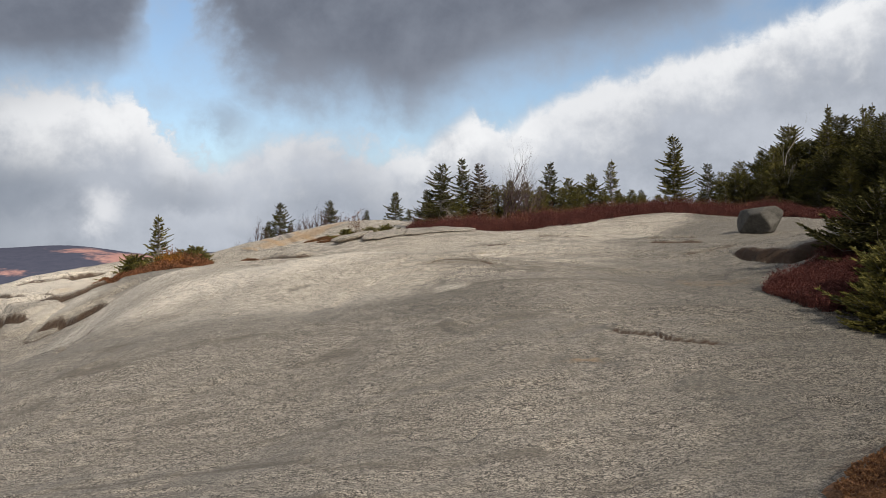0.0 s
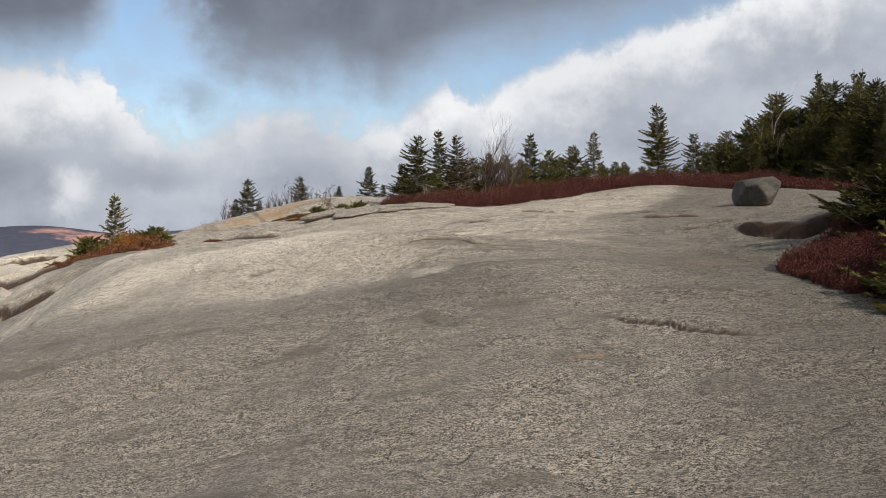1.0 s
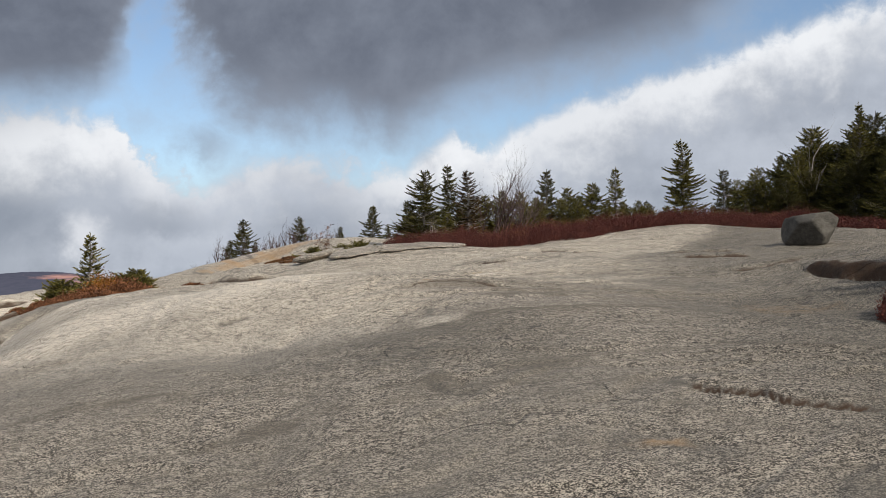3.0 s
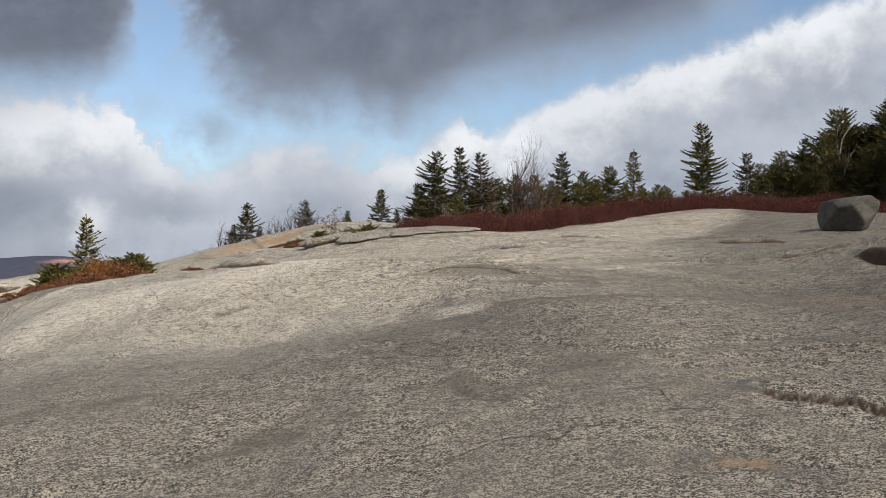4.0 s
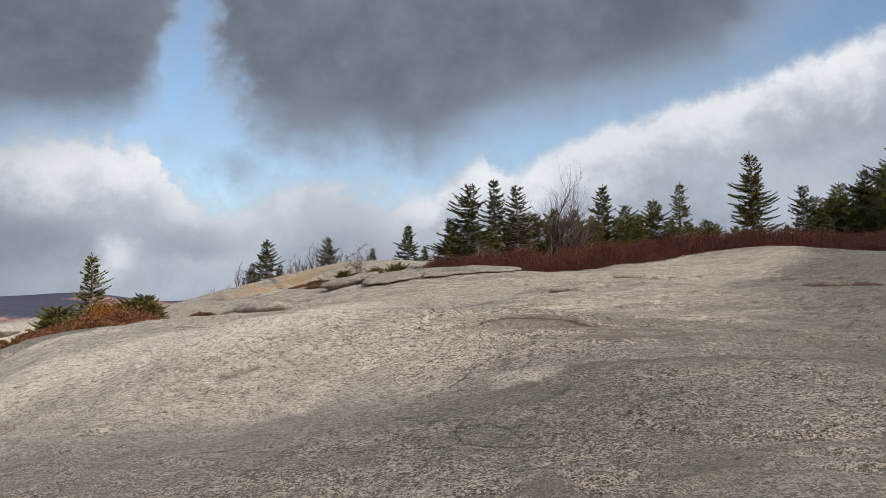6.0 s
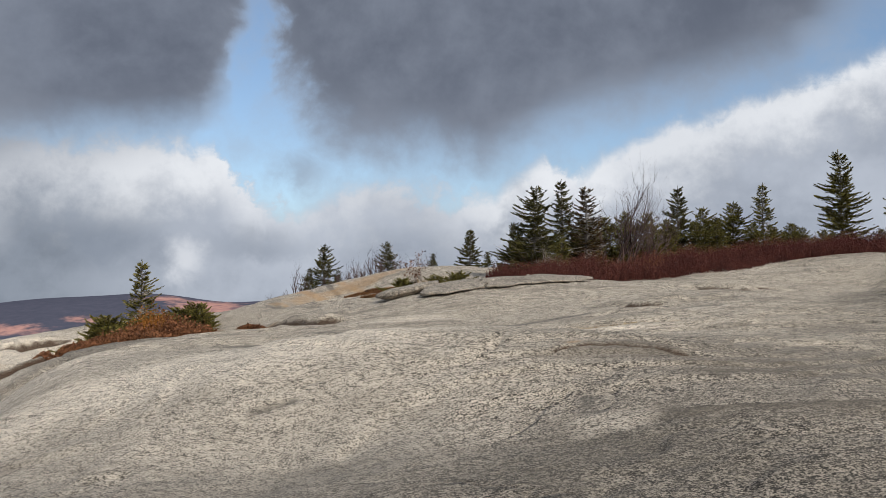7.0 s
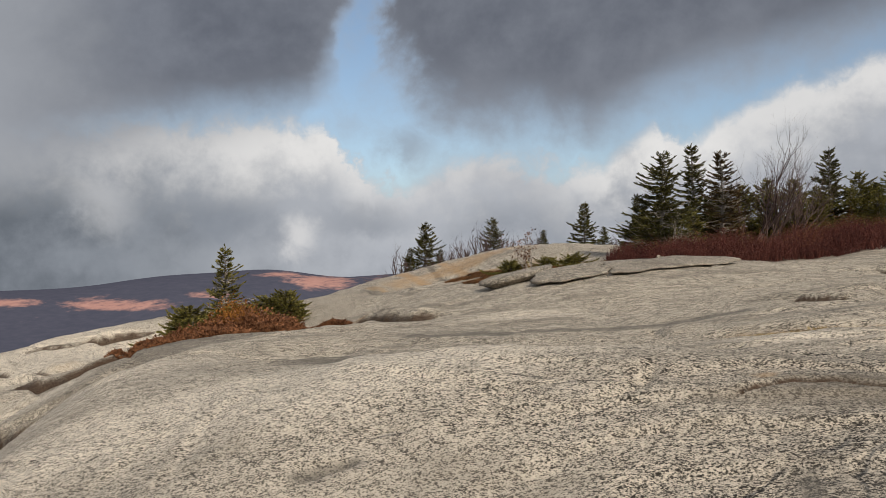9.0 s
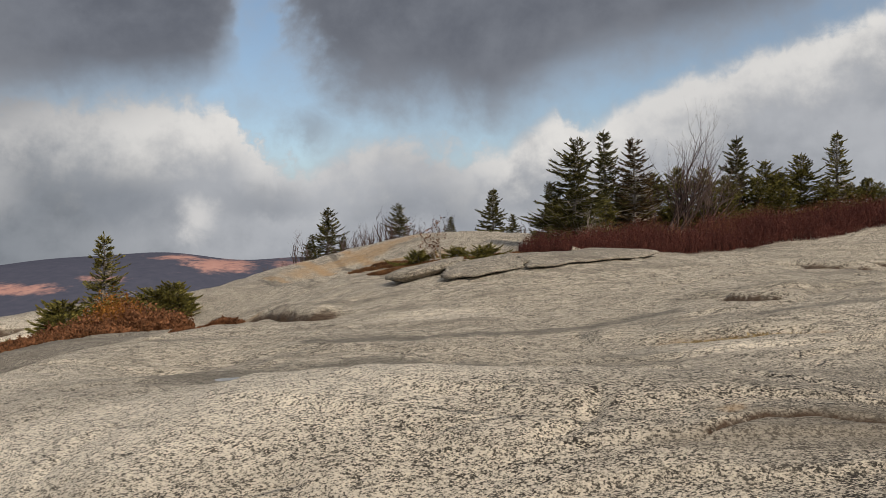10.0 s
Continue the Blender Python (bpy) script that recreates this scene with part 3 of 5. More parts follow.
def jut(x, y):
    """How far the rock behind each undercut crack leans out over it."""
    out_x, out_y = np.zeros(x.shape), np.zeros(x.shape)
    wx, wy = 0.10 * ragged(x, y, 0.55, 5, 3), 0.10 * ragged(x, y, 0.55, 9, 3)
    for line, width, depth, lip, reach, wobble, over in CRACKS:
        if not over:
            continue
        px, py = [p[0] for p in line], [p[1] for p in line]
        near = (x > min(px) - 1) & (x < max(px) + 1) & (y > min(py) - 1) & (y < max(py) + 1)
        d, side, along = from_line(x[near] + wobble * 10 * wx[near], y[near] + wobble * 10 * wy[near], line)
        ends = np.clip(np.minimum(along, 1 - along) * 6, 0, 1)
        run = np.array(line[-1]) - np.array(line[0])
        front = np.array([run[1], -run[0]]) / np.hypot(*run)
        lean = 0.25 * over * ends * (side > 0) * np.exp(-((d - 0.8 * width) / (1.6 * width)) ** 2) * (0.7 + 0.6 * ragged(x[near], y[near], 0.4, 77, 2))
        out_x[near] += front[0] * lean
        out_y[near] += front[1] * lean
    return out_x, out_y


def ground(x, y):
    return float(dome(np.array([x]), np.array([y]))[0])


def ellipse(x, y, cx, cy, rx, ry, turn=0.0):
    c, s = math.cos(radians(turn)), math.sin(radians(turn))
    u, v = ((x - cx) * c + (y - cy) * s) / rx, ((y - cy) * c - (x - cx) * s) / ry
    return np.clip(1.5 - np.sqrt(u * u + v * v), 0, 1)


def make_bedrock():
    xs = np.concatenate([np.arange(-34, -15, 0.5), np.arange(-15, -7, 0.065), np.arange(-7, -0.6, 0.038), np.arange(-0.6, 1.0, 0.022), np.arange(1.0, 5, 0.038), np.arange(5, 8, 0.06), np.arange(8, 13, 0.13), np.arange(13, 34, 0.5)])
    ys = np.concatenate([np.arange(-14, 4.5, 0.4), np.arange(4.5, 13.1, 0.038), np.arange(13.1, 13.8, 0.018), np.arange(13.8, 17, 0.038), np.arange(17, 24, 0.045), np.arange(24, 27, 0.07), np.arange(27, 32, 0.13), np.arange(32, 46, 0.4)])
    gx, gy = np.meshgrid(xs, ys)
    gz = dome(gx, gy)
    jut_x, jut_y = jut(gx, gy)
    away = np.maximum(np.maximum(np.abs(gx + 1) - 22, 0), np.maximum(gy - 38, -6 - gy))
    gz = gz - 0.06 * np.maximum(away, 0) ** 1.7
    rows, cols = gx.shape
    verts = np.stack([gx + jut_x, gy + jut_y, gz], -1).reshape(-1, 3)
    k = np.arange(rows * cols).reshape(rows, cols)
    quads = np.stack([k[:-1, :-1], k[:-1, 1:], k[1:, 1:], k[1:, :-1]], -1).reshape(-1, 4)
    me = bpy.data.meshes.new("ground")
    me.vertices.add(len(verts))
    me.vertices.foreach_set("co", verts.ravel())
    me.loops.add(quads.size)
    me.loops.foreach_set("vertex_index", quads.ravel().astype(np.int32))
    me.polygons.add(len(quads))
    me.polygons.foreach_set("loop_start", np.arange(0, quads.size, 4, dtype=np.int32))
    me.polygons.foreach_set("use_smooth", np.ones(len(quads), dtype=bool))
    me.update(calc_edges=True)
    x, y = gx.ravel(), gy.ravel()
    wx, wy = x + 0.16 * ragged(x, y, 0.8, 3, 3), y + 0.16 * ragged(x, y, 0.8, 4, 3)
    lx, ly = x + 0.02 * ragged(x, y, 0.55, 5, 3), y + 0.02 * ragged(x, y, 0.55, 9, 3)
    line = lambda points, wide: np.clip(1.4 - from_line(lx, ly, points)[0] / wide, 0, 1)
    # pale stone, with sunshine on rim and western shoulder painted in
    pale = np.maximum.reduce([
        0.78 * ellipse(wx, wy, -3.0, 14.1, 3.3, 0.95, 8), 0.6 * ellipse(wx, wy, -6.0, 15.8, 2.2, 1.7, -30), 1.0 * ellipse(wx, wy, -10.6, 21.6, 3.6, 2.4, 20),
        0.5 * ellipse(wx, wy, -2.2, 13.2, 2.6, 1.7), 0.5 * ellipse(wx, wy, -4.9, 14.4, 2.4, 1.6), 0.6 * ellipse(wx, wy, 0.45, 15.85, 0.75, 0.22), 0.5 * ellipse(wx, wy, 1.7, 17.0, 0.5, 0.2),
        0.7 * ellipse(wx, wy, -1.9, 18.5, 0.8, 0.35), 0.55 * ellipse(wx, wy, 0.2, 12.1, 0.25, 0.3), 0.8 * ellipse(wx, wy, -8.2, 18.6, 1.2, 0.9)])
    damp_and_shade = np.maximum.reduce([
        0.75 * ellipse(wx, wy, -2.2, 15.6, 2.2, 0.45, 4), 0.5 * ellipse(wx, wy, 1.5, 14.9, 1.6, 0.35, 10), 0.35 * ellipse(wx, wy, 0.0, 12.55, 0.30, 0.55), 0.4 * ellipse(wx, wy, 0.5, 10.2, 0.8, 0.4),
        0.5 * ellipse(wx, wy, 2.6, 7.7, 0.9, 0.25, -8), 0.55 * ellipse(wx, wy, 1.6, 8.7, 0.45, 0.22, -25), 0.75 * ellipse(wx, wy, 0.02, 12.67, 0.10, 0.16), 0.7 * ellipse(wx, wy, 0.08, 12.3, 0.08, 0.10),
        0.35 * ellipse(wx, wy, -1.0, 10.6, 1.3, 0.7), 0.5 * ellipse(wx, wy, 3.6, 14.4, 1.4, 0.35, -12), 0.45 * ellipse(wx, wy, -2.2, 12.0, 1.0, 0.5), 0.8 * line([(-3.72, 11.93), (-3.55, 12.03)], 0.035),
        0.8 * line([(-3.26, 11.88), (-3.06, 11.94)], 0.035), 0.8 * line([(-3.17, 12.13), (-2.89, 12.19)], 0.035), 0.8 * line([(-2.38, 13.02), (-2.22, 13.08), (-2.08, 13.12)], 0.045), 0.85 * line([(1.80, 9.70), (2.14, 9.47), (2.37, 9.38), (2.46, 9.20), (2.66, 9.12), (3.15, 8.97)], 0.05),
        0.7 * line([(-0.02, 10.14), (0.07, 9.96), (0.21, 9.84), (0.42, 9.75)], 0.06), 0.55 * line([(0.5, 18.2), (2.4, 18.1)], 0.12), 0.7 * line([(1.0, 16.9), (2.6, 17.3)], 0.13), 0.75 * line([(-2.8, 17.2), (-1.0, 17.25), (0.4, 17.6)], 0.16),
        # first line: shade of the undercut ledge, painted dark
        0.6 * line([(4.95, 14.3), (5.10, 13.62), (5.45, 13.16), (5.7, 13.25), (6.1, 13.45)], 0.06), 0.5 * line([(-6.6, 28.0), (-5.6, 25.4), (-4.4, 23.6)], 0.09), 0.95 * line([(-5.6, 29.4), (-4.9, 27.9), (-3.9, 26.6), (-3.2, 25.4)], 0.08), 0.9 * line([(-6.6, 27.4), (-5.9, 26.3), (-5.2, 25.6), (-4.6, 24.2)], 0.06), 0.55 * line([(-4.3, 29.2), (-3.5, 27.5)], 0.06), 0.5 * line([(-6.9, 27.2), (-5.9, 25.8), (-5.3, 25.0)], 0.05)])
    # a painted dark ring for the shade in the gap round each lobe
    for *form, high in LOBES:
        damp_and_shade = np.maximum(damp_and_shade, 0.75 * np.exp(-((around_lobe(x, y, *form) - 1.13) / 0.06) ** 2) * (0.55 + 0.45 * ragged(x, y, 0.6, 91, 3)))
    rust = np.maximum.reduce([
        0.5 * line([(0.1, 16.34), (0.41, 16.23), (0.8, 16.15), (1.2, 16.04)], 0.08), 0.5 * ellipse(wx, wy, 0.10, 13.58, 0.14, 0.05), 0.8 * line([(-6.2, 29.0), (-5.2, 27.6), (-4.2, 26.4), (-3.3, 25.0)], 0.16), 0.75 * line([(-5.2, 29.2), (-4.3, 27.8), (-3.4, 26.6)], 0.13), 0.6 * line([(-6.5, 27.6), (-5.6, 26.6)], 0.14), 0.6 * ellipse(wx, wy, -5.9, 27.8, 0.5, 0.6), 0.62 * ellipse(wx, wy, -4.5, 28.6, 1.8, 0.5, 30), 0.62 * ellipse(wx, wy, -3.1, 25.8, 1.1, 0.5, 20), 0.6 * ellipse(wx, wy, -3.1, 24.1, 0.6, 0.4),
        0.5 * ellipse(wx, wy, 1.57, 8.68, 0.2, 0.08), 0.55 * ellipse(wx, wy, -4.4, 20.4, 0.5, 0.3), 0.3 * ellipse(wx, wy, -9.2, 20.6, 0.5, 0.4), 0.3 * ellipse(wx, wy, 4.0, 12.6, 0.7, 0.5)])
    # ellipses: soil under growth; lines: shade painted into ledges and cracks
    soil_and_shade = np.maximum.reduce([
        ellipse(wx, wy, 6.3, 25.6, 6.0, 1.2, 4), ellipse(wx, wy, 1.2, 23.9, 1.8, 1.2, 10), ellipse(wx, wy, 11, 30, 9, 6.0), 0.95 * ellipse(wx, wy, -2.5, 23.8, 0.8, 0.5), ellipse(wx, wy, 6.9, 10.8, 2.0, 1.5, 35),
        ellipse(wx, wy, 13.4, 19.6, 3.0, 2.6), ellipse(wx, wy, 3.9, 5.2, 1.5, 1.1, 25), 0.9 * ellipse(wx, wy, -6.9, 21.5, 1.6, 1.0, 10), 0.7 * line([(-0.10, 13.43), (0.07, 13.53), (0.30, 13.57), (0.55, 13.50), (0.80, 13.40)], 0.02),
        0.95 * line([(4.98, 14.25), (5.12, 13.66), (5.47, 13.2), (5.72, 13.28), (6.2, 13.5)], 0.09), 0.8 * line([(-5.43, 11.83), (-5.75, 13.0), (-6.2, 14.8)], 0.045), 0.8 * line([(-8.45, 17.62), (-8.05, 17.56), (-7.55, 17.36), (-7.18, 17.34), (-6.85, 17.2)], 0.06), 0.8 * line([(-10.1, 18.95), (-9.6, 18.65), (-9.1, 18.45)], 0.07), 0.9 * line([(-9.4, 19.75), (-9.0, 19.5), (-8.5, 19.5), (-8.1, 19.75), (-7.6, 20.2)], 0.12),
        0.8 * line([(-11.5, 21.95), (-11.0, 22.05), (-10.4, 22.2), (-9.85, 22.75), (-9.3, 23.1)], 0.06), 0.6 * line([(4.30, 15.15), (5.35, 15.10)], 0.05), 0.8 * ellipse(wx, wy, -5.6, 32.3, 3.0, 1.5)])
    # shadowed joints at the feet of the lobes, painted dark
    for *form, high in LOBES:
        soil_and_shade = np.maximum(soil_and_shade, 0.9 * np.exp(-((around_lobe(x, y, *form) - 1.12) / 0.05) ** 2) * np.clip(0.45 + 1.2 * ragged(x, y, 0.6, 95, 3), 0, 1))
    # painted undercut shade: a dark band on the face of each jutting crack
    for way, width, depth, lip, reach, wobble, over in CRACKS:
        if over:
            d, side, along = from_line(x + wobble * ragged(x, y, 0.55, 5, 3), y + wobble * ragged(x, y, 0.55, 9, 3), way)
            soil_and_shade = np.maximum(soil_and_shade, np.clip(np.minimum(along, 1 - along) * 9, 0, 1) * np.clip(2.0 - d / (width * np.where(side > 0, 0.6, 0.32)), 0, 1))
    # first term paints the shaded right side darker; ellipses add lichen
    lichen_and_shade = np.maximum.reduce([0.9 / (1 + np.exp(-(wx - 2.0 - 0.1 * (wy - 8)) / 0.9)) * np.clip((18.0 + 1.5 * np.maximum(wx - 2.5, 0) - wy) / 2.0, 0, 1), 0.35 * ellipse(wx, wy, -0.5, 9.0, 3.5, 2.2), 0.6 * ellipse(wx, wy, 0.2, 11.2, 1.6, 1.2)])
    sleek = np.maximum.reduce([0.85 / (1 + np.exp(-(wy - 14.75 - 0.25 * np.maximum(-2.5 - wx, 0) + 0.35 * np.maximum(wx - 0.6, 0)) / 0.12)) * (wx > -5.5), 0.7 * ellipse(wx, wy, -5.5, 26.5, 4.0, 6.0), 0.6 * ellipse(wx, wy, 5, 21, 6, 4)])
    pale = pale * np.where(wy > 17.5, 0.8, 1.0)
    for name, values in (("sleek", sleek), ("lichen_and_shade", lichen_and_shade), ("pale", pale), ("damp_and_shade", damp_and_shade), ("rust", rust), ("soil_and_shade", soil_and_shade)):
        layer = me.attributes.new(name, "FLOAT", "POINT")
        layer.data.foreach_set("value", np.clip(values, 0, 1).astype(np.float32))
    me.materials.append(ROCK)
    tagged(new("ground", me), "weathered speckled grey granite summit dome with shallow cracks", "bedrock", kind="structure")


make_bedrock()


# ---------------------------------------------------------------- valley and hills
def make_distance():
    # lower mountainside and valley, one sheet to the horizon
    rings = np.concatenate([np.linspace(6, 60, 10), np.geomspace(80, 4900, 60)])
    turns = np.linspace(0, 2 * np.pi, 240, endpoint=False)
    r, a = np.meshgrid(rings, turns, indexing="ij")
    x, y = r * np.sin(a), 12 + r * np.cos(a)
    z = -9 - 195 * (1 - np.exp(-np.maximum(r - 40, 0) / 420)) + 9 * ragged(x, y, 420, 71, 4) * np.clip(r / 800, 0, 1)
    n_r, n_a = r.shape
    g = Geo()
    g.v = [tuple(p) for p in np.stack([x, y, z], -1).reshape(-1, 3).tolist()]
    g.f = [(i * n_a + j, (i + 1) * n_a + j, (i + 1) * n_a + (j + 1) % n_a, i * n_a + (j + 1) % n_a) for i in range(n_r - 1) for j in range(n_a)]
    g.f.append(tuple(range(n_a - 1, -1, -1)))
    tagged(new("valley", g.mesh("valley", VALLEY, True)), "wide forested valley far below the summit, haze-tinted blue-green", "valley", kind="structure")

    # long hill range across the valley, higher towards its middle
    az = np.radians(np.linspace(-75, 40, 260))
    d = np.linspace(1900, 4300, 60)
    dd, aa = np.meshgrid(d, az, indexing="ij")
    deg = np.degrees(aa)
    crest = 62 * np.exp(-((deg + 23.5) / 4.2) ** 2) + 46 * np.exp(-((deg + 30) / 4.6) ** 2) + 46 * np.exp(-((deg + 15) / 4.0) ** 2) + 2 * np.exp(-((deg + 43) / 9) ** 2)
    x, y = dd * np.sin(aa), dd * np.cos(aa)
    rise = np.clip((dd - 1900) / 1500, 0, 1)
    rise = rise * rise * (3 - 2 * rise) * np.where(dd > 3400, np.clip(1 - (dd - 3400) / 1500, 0, 1), 1)
    z = -214 + (crest + 190) * rise + 15 * ragged(x, y, 620, 83, 5) * rise * (1 - 0.8 * np.clip((dd - 3000) / 300, 0, 1) * np.clip((3900 - dd) / 300, 0, 1))
    n_r, n_a = dd.shape
    g = Geo()
    g.v = [tuple(p) for p in np.stack([x, y, z], -1).reshape(-1, 3).tolist()]
    g.f = [(i * n_a + j, i * n_a + j + 1, (i + 1) * n_a + j + 1, (i + 1) * n_a + j) for i in range(n_r - 1) for j in range(n_a - 1)]
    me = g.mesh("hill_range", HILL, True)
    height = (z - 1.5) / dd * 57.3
    # painted sun patches on the woods: azimuth, elevation, half sizes, strength
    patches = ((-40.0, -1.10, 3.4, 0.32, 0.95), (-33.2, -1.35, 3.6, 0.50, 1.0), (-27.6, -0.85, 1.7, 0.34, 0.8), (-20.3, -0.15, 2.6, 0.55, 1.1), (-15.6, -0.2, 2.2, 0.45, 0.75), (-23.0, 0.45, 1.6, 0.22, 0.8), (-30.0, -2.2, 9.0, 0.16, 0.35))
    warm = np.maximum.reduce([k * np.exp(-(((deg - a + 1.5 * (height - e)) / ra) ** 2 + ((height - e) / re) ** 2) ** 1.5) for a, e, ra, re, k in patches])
    layer = me.attributes.new("sunlit_autumn", "FLOAT", "POINT")
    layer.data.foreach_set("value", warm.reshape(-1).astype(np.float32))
    tagged(new("hill_range", me), "distant blue-grey hills with orange sunlight painted on autumn woods", "hills", kind="structure")


make_distance()


# ---------------------------------------------------------------- loose rock
def make_boulder(name, centre, size, planes, seed, label, mat, turn=0.0):
    """A faceted boulder: a sphere cut back to a set of planes and worn."""
    rng = random.Random(seed)
    bm = bmesh.new()
    bmesh.ops.create_icosphere(bm, subdivisions=5, radius=1.0)
    cuts = [(Vector(p[:3]).normalized(), p[3]) for p in planes]
    for v in bm.verts:
        way = v.co.normalized()
        reach = 1.25
        for normal, far in cuts:
            c = way.dot(normal)
            if c > 0.05:
                reach = min(reach, far / c)
        reach += 0.020 * noise.noise(way * 3.1 + Vector((seed, 0, 0))) + 0.012 * noise.noise(way * 9.0) + 0.006 * noise.noise(way * 25.0)
        v.co = Vector((way.x * size[0], way.y * size[1], way.z * size[2])) * reach
    bmesh.ops.smooth_vert(bm, verts=bm.verts, factor=0.5, use_axis_x=True, use_axis_y=True, use_axis_z=True)
    low = min(v.co.z for v in bm.verts)
    for v in bm.verts:
        v.co.z -= low
    me = bpy.data.meshes.new(name)
    bm.to_mesh(me)
    bm.free()
    me.materials.append(mat)
    me.polygons.foreach_set("use_smooth", [True] * len(me.polygons))
    ob = new(name, me)
    ob.matrix_world = pose(*centre, 0, 0, turn)
    return tagged(ob, label, "boulder")


make_boulder("boulder", (7.10, 18.75, ground(7.10, 18.75) - 0.03), (0.455, 0.42, 0.365),
             [(-0.55, -0.7, -0.42, 0.70), (0.35, -0.9, 0.10, 0.80), (-0.9, -0.1, 0.15, 0.86), (0.95, -0.1, -0.25, 0.80), (-0.12, 0.05, 1.0, 0.78), (0.5, 0.1, 0.85, 0.95), (0.0, 1.0, 0.1, 0.9), (0.1, 0.1, -1.0, 0.75), (0.75, -0.55, -0.5, 0.78), (-0.6, -0.45, 0.65, 0.92)],
             4, "rounded grey granite boulder standing alone on bare bedrock", LOOSE)
make_boulder("stone", (-0.22, 21.9, ground(-0.22, 21.9) - 0.03), (0.06, 0.055, 0.055), [(0, -1, 0.2, 0.8), (0.3, 0, 1, 0.8), (-1, 0, 0.1, 0.85)], 7, "small pale stone beside the heath edge", SLAB)


def make_slab(name, cx, cy, rx, ry, thick, turn, seed, label, tip=0.0):
    """A flaked-off sheet of granite that lies on the bedrock, its front edge undercut."""
    c, s = math.cos(radians(turn)), math.sin(radians(turn))
    spokes, rings = 110, (0.0, 0.25, 0.45, 0.62, 0.76, 0.86, 0.93, 0.98, 1.0, 1.0, 0.985, 0.9, 0.7)
    lift = (1.0, 1.0, 1.0, 1.0, 0.99, 0.97, 0.93, 0.84, 0.66, 0.42, 0.26, 0.20, -0.3)
    a = np.linspace(0, 2 * np.pi, spokes, endpoint=False)
    wave = 1 + 0.20 * ragged(np.cos(a) * 1.6 + seed, np.sin(a) * 1.6, 1.0, seed, 4)
    square = (np.abs(np.cos(a)) ** 3.2 + np.abs(np.sin(a)) ** 3.2) ** (-1 / 3.2)
    verts = []
    for rho, up in zip(rings, lift):
        u, v = rho * rx * wave * square * np.cos(a), rho * ry * wave * square * np.sin(a)
        x, y = cx + u * c - v * s, cy + u * s + v * c
        z = bare_dome(x, y) + 0.02 + thick * up * (1 + tip * u / rx) + 0.018 * ragged(x, y, 0.5, seed, 3) * (up > 0.3)
        verts += np.stack([x, y, z], -1).tolist()
    g = Geo()
    g.v = [tuple(p) for p in verts]
    for i in range(len(rings) - 1):
        for j in range(spokes):
            k = (j + 1) % spokes
            g.f.append((i * spokes + j, (i + 1) * spokes + j, (i + 1) * spokes + k, i * spokes + k))
    return tagged(new(name, g.mesh(name, SLAB, True)), label, "rock slab")


make_slab("rock_slab", -2.25, 20.95, 0.50, 0.32, 0.10, 10, 3, "flaked pale granite slab with a dark undercut edge", tip=-0.3)
make_slab("rock_slab", -1.45, 20.35, 0.52, 0.42, 0.06, 0, 8, "thin grey granite slab resting on bedrock")
make_slab("rock_slab", -0.15, 20.62, 1.0, 0.40, 0.045, 30, 12, "long low pale granite slab with a straight edge")


